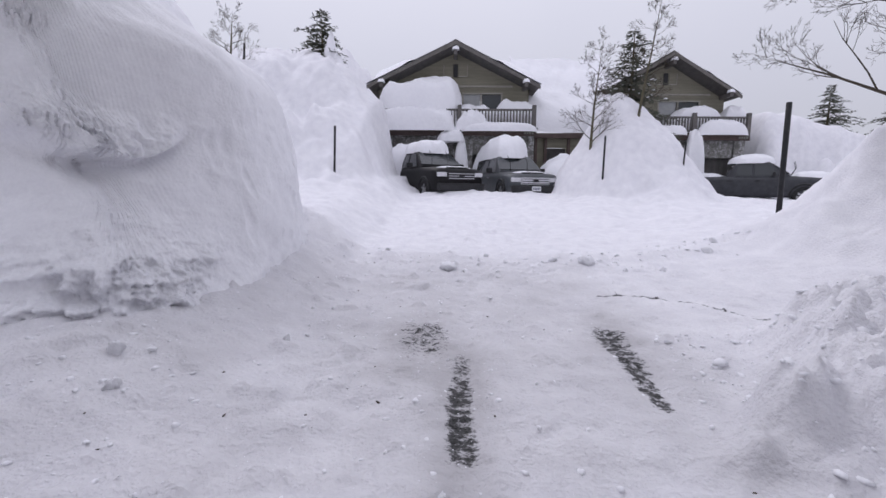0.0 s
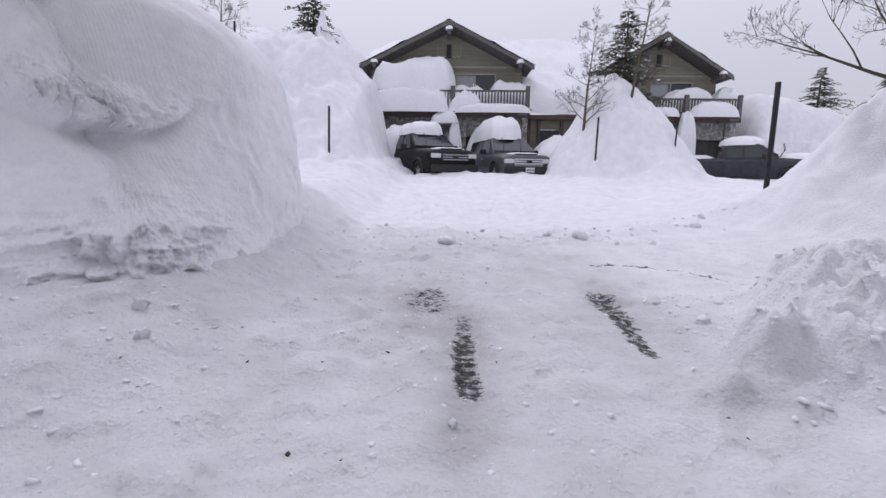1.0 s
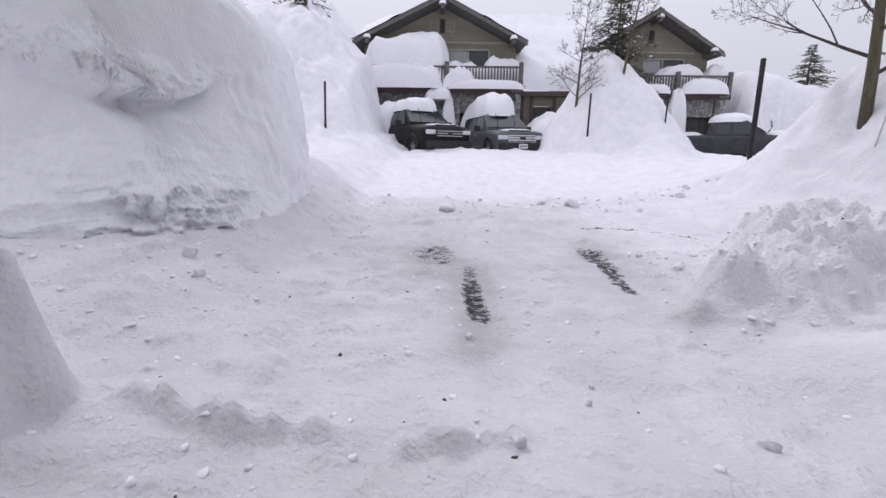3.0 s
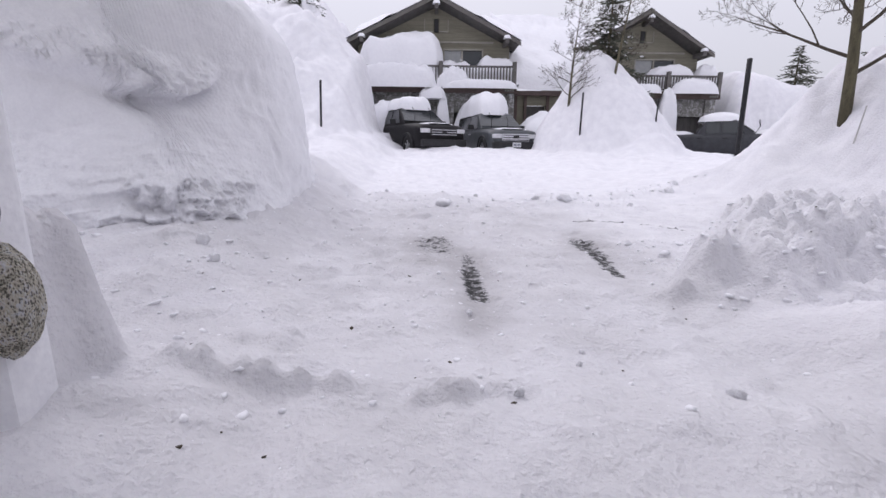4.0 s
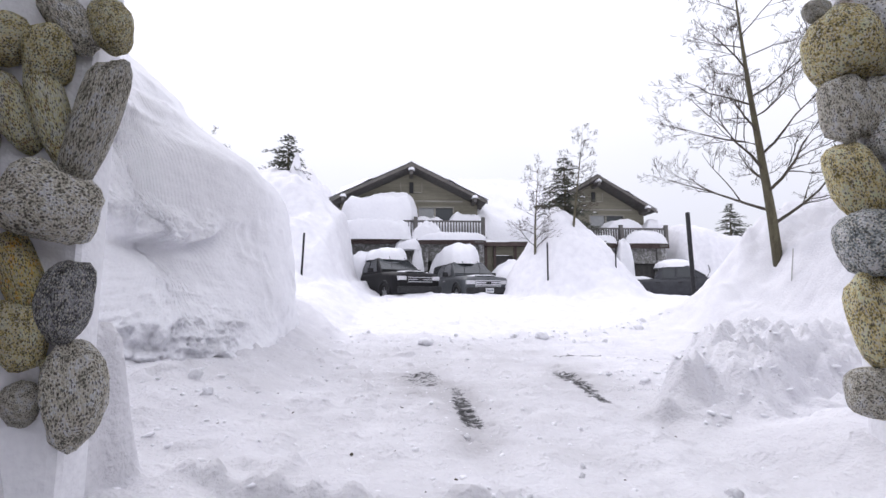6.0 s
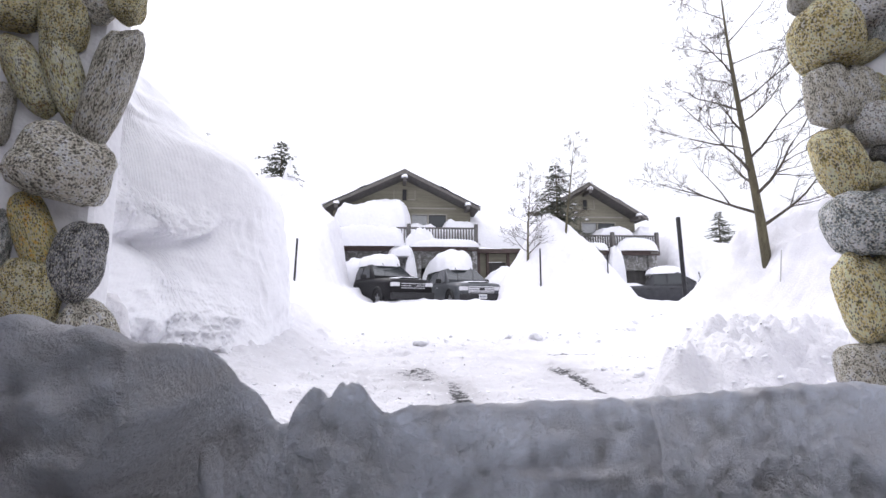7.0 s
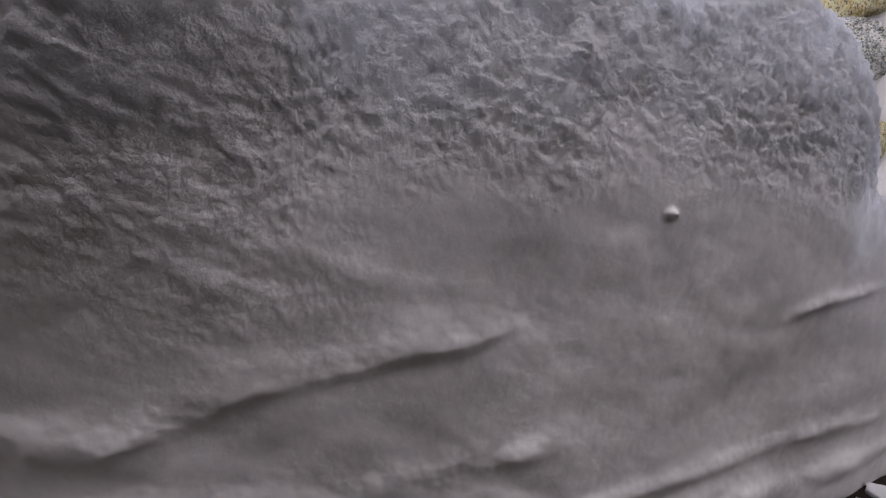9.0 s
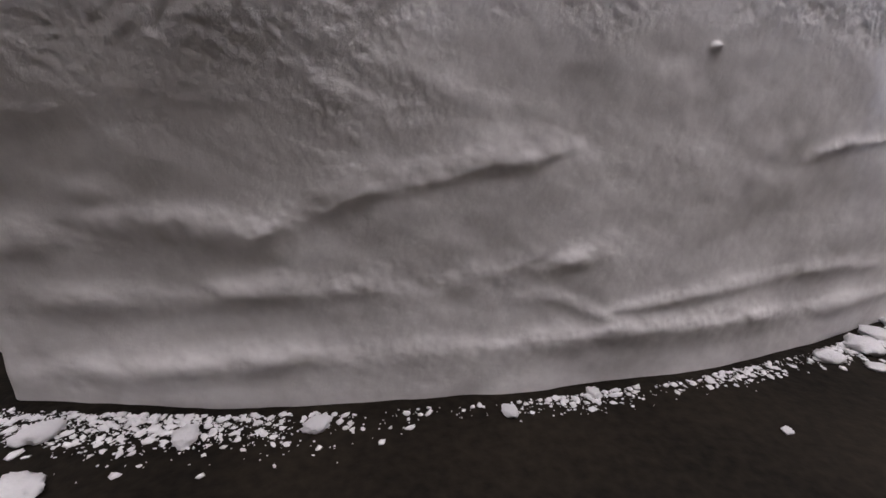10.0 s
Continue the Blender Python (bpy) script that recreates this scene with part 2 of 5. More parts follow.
g_ar.color_ramp.elements[0].color, g_ar.color_ramp.elements[1].color = (0.02, 0.02, 0.021, 1), (0.10, 0.10, 0.10, 1)
gl.new(g_vo.outputs["Color"], g_ar.inputs["Fac"])
g_mx = gn.new("ShaderNodeMix")
g_mx.data_type = "RGBA"
gl.new(g_rp.outputs[0], g_mx.inputs[0])
# grey for the dimmer near drive and for the trodden tyre smears
g_tr = gn.new("ShaderNodeAttribute")
g_tr.attribute_name = "dim_and_trodden"
g_n2 = gn.new("ShaderNodeTexNoise")
g_n2.inputs["Scale"].default_value, g_n2.inputs["Detail"].default_value = 2.2, 6
gl.new(g_tc.outputs["Object"], g_n2.inputs["Vector"])
g_m2 = gn.new("ShaderNodeMath")
g_m2.operation = "MULTIPLY"
gl.new(g_tr.outputs["Fac"], g_m2.inputs[0])
gl.new(g_n2.outputs["Fac"], g_m2.inputs[1])
g_dm = gn.new("ShaderNodeMix")
g_dm.data_type = "RGBA"
g_dm.inputs[7].default_value = (0.50, 0.49, 0.505, 1)
gl.new(g_m2.outputs[0], g_dm.inputs[0])
gl.new(g_old, g_dm.inputs[6])
gl.new(g_dm.outputs[2], g_mx.inputs[6])
gl.new(g_ar.outputs["Color"], g_mx.inputs[7])
gl.new(g_mx.outputs[2], g_b.inputs["Base Color"])


# ---- builders ----
def link(name, bm, mat, smooth=False):
    me = bpy.data.meshes.new(name)
    bm.to_mesh(me)
    bm.free()
    me.materials.append(mat)
    if smooth:
        me.polygons.foreach_set("use_smooth", [True] * len(me.polygons))
    return new(name, me)


def part(name, bm, mat, parent, label="", smooth=False):
    ob = link(name, bm, mat, smooth)
    ob.parent = parent
    if label:
        ob["label"] = label
    return ob


def empty(name, m, label, category, group="", kind=""):
    ob = new(name)
    ob.empty_display_size = 0.2
    ob.matrix_world = m
    return tagged(ob, label, category, group, kind)


def box(bm, c, s, rz=0.0, bevel=0.0, rx=0.0, ry=0.0):
    m = Matrix.LocRotScale(c, Euler((radians(rx), radians(ry), radians(rz))), s)
    r = bmesh.ops.create_cube(bm, size=1, matrix=m)
    if bevel:
        es = list({e for v in r["verts"] for e in v.link_edges})
        bmesh.ops.bevel(bm, geom=es, offset=bevel, segments=2, affect="EDGES", profile=0.6)
    return bm


def boxes(*items, bevel=0.0):
    bm = bmesh.new()
    for c, s in items:
        box(bm, c, s, bevel=bevel)
    return bm


def prism(bm, pts, y0, y1):
    """A polygon in x and z, pushed out from y0 to y1."""
    a = [bm.verts.new((x, y0, z)) for x, z in pts]
    b = [bm.verts.new((x, y1, z)) for x, z in pts]
    bm.faces.new(a)
    bm.faces.new(b[::-1])
    k = len(pts)
    for i in range(k):
        bm.faces.new((a[i], b[i], b[(i + 1) % k], a[(i + 1) % k]))
    bmesh.ops.recalc_face_normals(bm, faces=bm.faces)
    return bm


def tube(bm, pts, radii, sides=6):
    rings = []
    for i, p in enumerate(pts):
        d = (pts[min(i + 1, len(pts) - 1)] - pts[max(i - 1, 0)]).normalized()
        u = d.orthogonal().normalized()
        w = d.cross(u)
        rings.append([bm.verts.new(p + radii[i] * (math.cos(a) * u + math.sin(a) * w)) for a in (2 * math.pi * k / sides for k in range(sides))])
    for a, b in zip(rings, rings[1:]):
        # match the seams of the two rings
        off = min(range(sides), key=lambda s: (a[0].co - b[s].co).length)
        for k in range(sides):
            bm.faces.new((a[k], a[(k + 1) % sides], b[(k + 1 + off) % sides], b[(k + off) % sides]))
    bm.faces.new(rings[-1])
    bm.faces.new(rings[0][::-1])


def hash01(ix, iy, seed):
    h = (ix.astype(np.int64) * 374761393 + iy.astype(np.int64) * 668265263 + seed * 1442695041) & 0x7FFFFFFF
    h = ((h ^ (h >> 13)) * 1274126177) & 0x7FFFFFFF
    return ((h ^ (h >> 16)) & 0xFFFF) / 65535.0


def vnoise(x, y, seed=0):
    ix, iy = np.floor(x), np.floor(y)
    fx, fy = x - ix, y - iy
    fx, fy = fx * fx * fx * (fx * (6 * fx - 15) + 10), fy * fy * fy * (fy * (6 * fy - 15) + 10)
    a, b = hash01(ix, iy, seed), hash01(ix + 1, iy, seed)
    c, d = hash01(ix, iy + 1, seed), hash01(ix + 1, iy + 1, seed)
    return (a + (b - a) * fx) * (1 - fy) + (c + (d - c) * fx) * fy - 0.5


def fbm(x, y, octaves=4, seed=0, gain=0.5):
    out, amp = np.zeros_like(x, dtype=float), 1.0
    for k in range(octaves):
        c, s = math.cos(0.6 * k + 0.3), math.sin(0.6 * k + 0.3)
        out += amp * vnoise((c * x - s * y) * 2**k + 17.3 * k, (s * x + c * y) * 2**k - 9.1 * k, seed + k)
        amp *= gain
    return out


def smooth01(x, a, b):
    t = np.clip((x - a) / (b - a), 0, 1)
    return t * t * (3 - 2 * t)


def grid_mesh(name, X, Y, Z, mat):
    """A sheet of quads over arrays of x, y and z, with smooth shading."""
    r, c = X.shape
    me = bpy.data.meshes.new(name)
    idx = np.arange(r * c).reshape(r, c)
    quads = np.stack([idx[:-1, :-1], idx[:-1, 1:], idx[1:, 1:], idx[1:, :-1]], -1).reshape(-1, 4)
    me.vertices.add(r * c)
    me.vertices.foreach_set("co", np.stack([X, Y, Z], -1).astype(np.float32).ravel())
    me.loops.add(quads.size)
    me.loops.foreach_set("vertex_index", quads.ravel().astype(np.int32))
    me.polygons.add(len(quads))
    me.polygons.foreach_set("loop_start", np.arange(0, quads.size, 4, dtype=np.int32))
    me.polygons.foreach_set("use_smooth", np.ones(len(quads), dtype=bool))
    me.update(calc_edges=True)
    me.validate()
    me.materials.append(mat)
    return me


def snow_heap(name, cx, cy, sx, sy, base, top, parent=None, seed=1, power=2.4, res=26, mat=None, rough=0.06, lean=0.0, label=""):
    """A rounded drift with a flat foot: half-widths sx, sy, from z base up to top."""
    u = np.linspace(-1, 1, res)
    U, V = np.meshgrid(u, u)
    # square to disc, so that the rim is a soft rounded outline
    X, Y = U * np.sqrt(1 - 0.5 * V**2 * 0.75), V * np.sqrt(1 - 0.5 * U**2 * 0.75)
    R = np.clip(np.maximum(np.abs(U), np.abs(V)), 0, 1)
    H = (1 - R**power) ** (1 / 1.7)
    wob = 1 + 0.22 * fbm(X * 1.7 + seed, Y * 1.7, 3, seed)
    Z = base + (top - base) * H * np.clip(wob, 0.4, 1.5) + rough * H * fbm(X * 5, Y * 5 + seed, 3, seed + 5)
    edge = 1 + 0.10 * fbm(X * 2.5 + 3, Y * 2.5 + seed, 2, seed + 9)
    me = grid_mesh(name, cx + sx * X * edge + lean * H, cy + sy * Y * edge, Z, mat or snow_far)
    ob = new(name, me)
    if parent:
        ob.parent = parent
    if label:
        ob["label"] = label
    return ob


# ---- ground: one snow sheet ----
FLOOR_Z = 0.47


def face_foot(x):
    """y of the foot of the cut snow face in the garage doorway."""
    return -1.085 + 0.2 * (x + 0.6) ** 2


def band(v, a, b, c, d):
    return smooth01(v, a, b) * (1 - smooth01(v, c, d))


def ground_height(X, Y):
    z = 0.655 + 0.025 * np.clip(Y - 3, 0, 6) + 0.105 * np.clip(Y - 9, 0, 6) + 0.03 * np.clip(Y - 15, 0, 40)
    wob = fbm(X * 0.9, Y * 0.9, 3, 3)
    # drift against the doorway
    z = z + 0.22 * (1 - smooth01(Y + 0.05 * wob, -1.0, -0.5)) + 0.05 * (1 - smooth01(Y, -0.5, 0.4))
    z = z + 0.18 * smooth01(X, 0.95, 1.5) * (1 - smooth01(Y, 0.3, 0.9)) + 0.12 * smooth01(-X, 0.7, 1.1) * (1 - smooth01(Y, -0.1, 0.7))
    # clump left standing beside the column
    lump = fbm(X * 5, Y * 5, 3, 17)
    z = z + 0.42 * smooth01(-X + 0.13 * lump, 1.15, 1.22) * band(Y + 0.13 * lump, -0.5, -0.3, 0.04, 0.18) * (1 + 0.35 * fbm(X * 11, Y * 11, 3, 19))
    # apron that climbs to the large bank
    z = z + (0.22 + 0.30 * smooth01(Y, 2, 5)) * smooth01(-X + 0.25 * wob - 0.12 * np.clip(Y - 2, 0, 6), 0.75, 1.75) * smooth01(Y, 0.3, 1.6)
    # high mound beside the neighbour's truck
    m = smooth01(-X + 0.25 * wob, 2.35, 3.15) * (2.9 + 1.35 * smooth01(-X, 3.0, 4.8)) * smooth01(Y + 0.8 * wob, 10, 17.5)
    m = m * (1 - 0.35 * smooth01(Y, 18.3, 19.2) * smooth01(X, -5.4, -4.4)) + 0.3 * wob * smooth01(-X, 2.6, 4) * smooth01(Y, 10, 13)
    m = m + 2.4 * smooth01(Y, 17, 25) * smooth01(-X + 0.4 * wob, 4.7, 6.4)
    z = z + m * (1 - 0.4 * smooth01(Y, 40, 90))
    # pointed mound between the houses
    dx = (X - 5.35) / np.where(X < 5.35, 2.1, 3.35)
    dy = (Y - 15.4) / np.where(Y < 15.4, 2.5, 3.0)
    r = np.sqrt(dx**2 + dy**2) + 0.16 * wob
    z = z + 3.5 * np.clip(1 - r, 0, 1) ** 0.92 - 0.25 * np.exp(-((r / 0.12) ** 2))
    z = z + 0.55 * np.exp(-(((X - 6.7) / 0.75) ** 2) - ((Y - 13.0) / 0.45) ** 2)
    # hill behind the pickup
    z = z + 3.6 * smooth01(X + 0.5 * wob, 13.2, 15.0) * smooth01(Y + 0.8 * wob, 19.6, 22.6) - 1.2 * smooth01(X, 15, 21) * smooth01(Y, 16, 19)
    # mound with the bare tree
    tm = smooth01(X + 0.5 * wob, 3.62, 5.74) * smooth01(Y, 1.8, 4.4) * (1 - 0.9 * smooth01(Y - 0.2 * np.clip(X - 5, -2, 8), 4.9, 6.9))
    z = z + tm * (1.70 + 0.5 * fbm(X * 1.3, Y * 1.3, 4, 121) + 0.12 * fbm(X * 5, Y * 5, 3, 131))
    z = z + 0.22 * smooth01(X, 2.4, 4.4) * band(Y, 3.4, 4.6, 6.5, 9)
    # ploughed berm by the drive
    e = 0.16 * fbm(X * 3.2, Y * 3.2, 3, 21) + 0.10 * fbm(X * 8, Y * 8, 3, 23)
    berm = smooth01(X + 0.8 * e - 0.72 * np.clip(Y - 1.25, -0.3, 2), 0.97, 1.5) * smooth01(Y + 1.2 * e - 0.05 * X, 0.72, 1.30) * (1 - smooth01(Y + e, 2.1, 3.1))
    z = z + 0.33 * berm * (1 + 0.42 * fbm(X * 4, Y * 4, 3, 31)) + 0.11 * berm * fbm(X * 7, Y * 9, 4, 33) + 0.022 * berm * fbm(X * 24, Y * 24, 3, 35)
    z = z + berm * (0.12 * np.clip(fbm(X * 5.5, Y * 7, 3, 37), -0.15, 0.4) + 0.10 * np.clip(fbm(X * 13, Y * 15, 2, 39) - 0.05, 0, 0.5))
    # scooped hollow in the front of the berm
    z = z - 0.22 * np.exp(-(((X - 2.3) / 0.42) ** 4) - ((Y - 1.28) / 0.26) ** 4)
    # windrow at the end of the drive, ruts, crumbly surface
    arc = Y - 4.6 - 0.22 * np.clip(np.abs(X - 0.4), 0, 3) ** 1.5
    z = z + 0.07 * np.exp(-((arc / 0.45) ** 2)) * (1 + 1.2 * fbm(X * 3, Y * 3, 3, 41))
    near = 1 - smooth01(Y, 7, 14)
    z = z + near * (0.035 * fbm(X * 2.2, Y * 2.2, 3, 51) + 0.020 * fbm(X * 8, Y * 8, 3, 61) + 0.012 * fbm(X * 22, Y * 22, 2, 65))
    lumps = np.clip(fbm(X * 6.5, Y * 6.5, 2, 71) - 0.22, 0, 1) * smooth01(-X + 0.3 * Y, -0.2, 1.4)
    z = z + near * (0.10 * lumps + 0.05 * np.clip(fbm(X * 15, Y * 15, 2, 81) - 0.3, 0, 1))
    for cx in (-0.03, 0.92):
        z = z - 0.022 * np.exp(-(((X - cx - 0.03 * (Y - 1)) / 0.075) ** 2)) * band(Y, -0.4, 0.6, 2.2, 3.2)
    ridge = np.exp(-(((Y - 0.06 - 0.04 * np.sin(5 * X)) / 0.03) ** 2)) * (smooth01(X, -0.34, -0.3) * (1 - smooth01(X, -0.06, -0.02)) + smooth01(X, -1.1, -0.95) * (1 - smooth01(X, -0.55, -0.45)))
    z = z + 0.06 * ridge * (1 + 1.5 * fbm(X * 14, Y * 14, 2, 91))
    z = z - 0.42 * smooth01(X, 7.8, 10) * band(Y, 11, 14.5, 19, 22) + 0.18 * wob * smooth01(Y, 6, 14) + smooth01(Y, 5, 9) * (1 - smooth01(Y, 30, 50)) * (0.10 * fbm(X * 1.9, Y * 1.9, 3, 101) + 0.07 * np.clip(fbm(X * 4, Y * 4, 3, 111) - 0.05, 0, 1) * smooth01(m + 3 * np.clip(1 - r, 0, 1) + 0.2, 0.2, 1.2))
    # under the cut face the sheet drops below the garage floor
    drop = (1 - smooth01(Y - face_foot(np.clip(X, -1.2, 1.6)), 0.08, 0.16)) * smooth01(Y, -6.5, -5.9)
    return z * (1 - drop) + (FLOOR_Z - 0.12) * drop


gx = np.concatenate([np.linspace(-400, -30, 12), np.linspace(-28, -9, 45), np.linspace(-8.8, -2.3, 90), np.arange(-2.2, 3.0, 0.02), np.linspace(3.05, 10, 140), np.linspace(10.2, 25, 70), np.linspace(27, 400, 14)])
gy = np.concatenate([np.linspace(-300, -1.2, 14), np.arange(-1.1, 4.6, 0.02), np.linspace(4.65, 10, 120), np.linspace(10.1, 22, 130), np.linspace(22.5, 40, 36), np.geomspace(44, 700, 14)])
GX, GY = np.meshgrid(gx, gy)
GZ = ground_height(GX, GY)
me = grid_mesh("ground", GX, GY, GZ, ground_mat)
wobble = 0.05 * fbm(GX * 3, GY * 3, 3, 7)
bare = 0.57 * np.exp(-(((GX + 0.045 - 0.02 * (GY - 1) + 0.7 * wobble) / 0.085) ** 4)) * (1 - 0.14 * smooth01(GY, 1.35, 2.1)) * band(GY + wobble, 0.9, 1.0, 1.8, 2.5)
bare = np.maximum(bare, 0.475 * np.exp(-(((GX + 0.26 + wobble) / 0.24) ** 4)) * np.exp(-(((GY - 2.2 + 2 * wobble) / 0.5) ** 4)))
bare += 0.55 * np.exp(-(((GX - 0.84 - 0.085 * (GY - 1.3) + 0.8 * wobble) / (0.05 + 0.10 * np.clip(GY - 1.3, 0, 1.2))) ** 4)) * band(GY + wobble, 1.25, 1.4, 2.35, 2.75)
ring = np.sqrt(((GX - 1.42) / 0.70) ** 2 + ((GY - 2.5) / 0.86) ** 2)
bare += 0.56 * np.exp(-(((ring - 1 + wobble) / 0.04) ** 2)) * smooth01(GY, 2.3, 2.6) * smooth01(GX, 1.0, 1.2)
bare += 0.22 * np.exp(-(((GX - 0.46) / 0.06) ** 2) - ((GY - 2.18) / 0.08) ** 2)
at = me.attributes.new("bare", "FLOAT", "POINT")
at.data.foreach_set("value", bare.ravel().astype(np.float32))
# lower near brightness put into the snow colour as grey, plus trodden smears
dim_dirt = band(GY, -1.0, -0.2, 3.4, 6.0) * (1 - 0.75 * smooth01(GX, 1.0, 1.6)) * (1 - 0.5 * smooth01(-GX, 1.7, 2.2))
dim_dirt = dim_dirt + 1.1 * np.exp(-(((GX + 0.28) / 0.26) ** 2) - ((GY - 2.2) / 0.6) ** 2) + 0.9 * np.exp(-(((GX - 0.93) / 0.22) ** 2) - ((GY - 2.2) / 0.5) ** 2) + 0.8 * np.exp(-(((GX + 0.04) / 0.12) ** 2)) * band(GY, 0.2, 0.8, 1.8, 2.4)
at = me.attributes.new("dim_and_trodden", "FLOAT", "POINT")
at.data.foreach_set("value", dim_dirt.ravel().astype(np.float32))
ground = tagged(new("ground", me), "deep white snow with two worn tyre tracks of wet asphalt", "snow ground", kind="structure")


def ground_z(x, y):
    return float(ground_height(np.array([float(x)]), np.array([float(y)]))[0])


# ---- the tall carved bank beside the drive ----
def resample(points, n):
    p = np.array(points, float)
    t = np.r_[0, np.cumsum(np.hypot(*np.diff(p, axis=0).T))]
    s = np.linspace(0, t[-1], n)
    q = np.stack([np.interp(s, t, p[:, 0]), np.interp(s, t, p[:, 1])], -1)
    k = np.ones(25) / 25
    for _ in range(2):
        pad = np.pad(q, ((12, 12), (0, 0)), mode="edge")
        q[12:-12] = np.stack([np.convolve(pad[:, i], k, "valid") for i in (0, 1)], -1)[12:-12]
    return q


BANK_Z = [0.45, 0.75, 1.0, 1.2, 1.5, 1.8, 2.05, 2.3, 2.6, 2.95, 3.3, 3.65, 4.0, 4.4, 4.8]
BANK_FRONT = [-0.10, 0.0, 0.10, 0.26, 0.56, 0.84, 0.92, 0.98, 1.07, 1.19, 1.38, 1.66, 2.1, 2.9, 5.0]
BANK_SIDE = [-0.12, 0.0, 0.02, 0.03, 0.09, 0.118, 0.125, 0.150, 0.330, 0.834, 1.228, 1.435, 1.944, 2.394, 3.8]
BANK_BACK = (-0.975, 0.222)
BANK_BACK_FRONT = (-0.93, 0.367)


def snow_bank(nu=760, nv=330):
    line = resample([(-7, 1.9), (-4.5, 1.74), (-3.0, 1.66), (-2.3, 1.68), (-1.9, 1.78), (-1.68, 2.02), (-1.57, 2.45), (-1.50, 3.0), (-1.49, 3.5), (-1.60, 4.3), (-2.0, 5.4), (-3.2, 6.8), (-5.5, 8.0)], 420)
    side = smooth01(line[:, 1], 1.95, 3.3) * smooth01(np.arange(420), 126, 168)
    # most of the rows go to the corner that faces the drive
    dens = 0.12 + smooth01(line[:, 0], -4.2, -3.6) * (1 - smooth01(line[:, 1], 4.3, 5.0))
    at, q = np.cumsum(dens), np.linspace(0, 1, nu)
    at = (at - at[0]) / (at[-1] - at[0])
    S1 = np.r_[0, np.cumsum(np.linalg.norm(np.diff(line, axis=0), axis=1))]
    line, side, S1 = np.stack([np.interp(q, at, line[:, i]) for i in (0, 1)], -1), np.interp(q, at, side)[:, None], np.interp(q, at, S1)
    tan = np.gradient(line, axis=0)
    tan /= np.linalg.norm(tan, axis=1, keepdims=True)
    inward = np.stack([-tan[:, 1], tan[:, 0]], -1)
    zs = np.array(BANK_Z)
    v = np.linspace(0, 1, nv)
    zz = np.interp(v, [0, 0.62, 0.86, 1], [zs[0], 2.2, 3.3, zs[-1]])
    k = np.ones(21) / 21
    df, ds = (np.convolve(np.pad(np.interp(zz, zs, d), 10, mode="edge"), k, "valid") for d in (BANK_FRONT, BANK_SIDE))
    D = df[None] * (1 - side) + ds[None] * side
    S, Zs = S1[:, None] * np.ones((1, nv)), np.ones((nu, 1)) * zz[None]
    LX = line[:, :1] * np.ones((1, nv))
    lean_x = BANK_BACK[0] * side + BANK_BACK_FRONT[0] * (1 - side)
    lean_y = BANK_BACK[1] * side + BANK_BACK_FRONT[1] * (1 - side)
    LX = LX + inward[:, :1] * np.minimum(D, 0.5) + lean_x * np.clip(D - 0.5, 0, None)
    fade = 1 - smooth01(Zs, 3.2, 4.0)
    n1, n2, n3, n4 = fbm(S * 1.1, Zs * 1.4, 4, 5), fbm(S * 5, Zs * 6, 4, 15), fbm(S * 14, Zs * 18, 4, 25), fbm(S * 38, Zs * 44, 3, 29)
    out = 0.11 * n1 + 0.012 * n2 * fade - 0.08 * side
    front = 1 - side
    # scooped band: broken snow above an undercut, thinning out towards the corner
    edge = np.interp(LX, [-3.7, -3.2, -2.75, -2.40, -2.2, -2.05, -1.9], [2.06, 1.90, 1.80, 1.73, 1.76, 1.86, 2.0]) + 0.012 * n3
    thick = np.interp(LX, [-3.7, -2.9, -2.4, -2.05, -1.95], [0.28, 0.36, 0.36, 0.12, 0.03])
    span = smooth01(LX, -5.5, -4.2) * (1 - smooth01(LX, -2.10, -1.96)) * front
    lip = 0.02 + 0.10 * (1 - smooth01(LX, -2.75, -2.5))
    ledge = smooth01(Zs - edge, -0.012, lip) * (1 - smooth01(Zs - edge + 0.10 * n2, thick * 0.25, thick * 1.35)) * span
    under = np.exp(-(((Zs - edge + 0.045) / 0.055) ** 2)) * smooth01(LX, -2.85, -2.5) * span
    out += 0.20 * ledge * (1 + 0.5 * n2 + 0.25 * n3) - 0.10 * under
    # a second hump of broken snow behind the crescent, fading to the corner
    hump = np.exp(-(((Zs - np.interp(LX, [-2.3, -1.75], [2.10, 1.92])) / 0.06) ** 2)) * smooth01(LX, -2.3, -2.1) * (1 - smooth01(LX, -1.95, -1.7)) * front
    out += 0.035 * hump * (1 + n2)
    # rough old layer under the fresh cap, which overhangs it a little
    layer = np.exp(-(((Zs - 2.72 - 0.10 * n1 - 0.05 * side) / 0.16) ** 4)) * (1 - smooth01(S, 4.9, 5.9)) 
    cap = smooth01(Zs - 0.10 * n1, 2.88, 2.96) * (1 - smooth01(Zs, 3.0, 3.4)) * (1 - smooth01(S, 5.2, 6.4))
    out += -0.05 * layer + 0.06 * cap
    # rough block at the foot of the corner
    block = smooth01(LX + 0.1 * n2, -2.38, -2.26) * (1 - smooth01(LX, -1.74, -1.64)) * (1 - smooth01(Zs + 0.12 * n2, 1.10, 1.20)) * (1 - 0.6 * side)
    out += block * (0.05 + 0.08 * n2 + 0.06 * n3)
    low = (1 - smooth01(Zs + 0.3 * n1, 1.20, 1.50)) * front
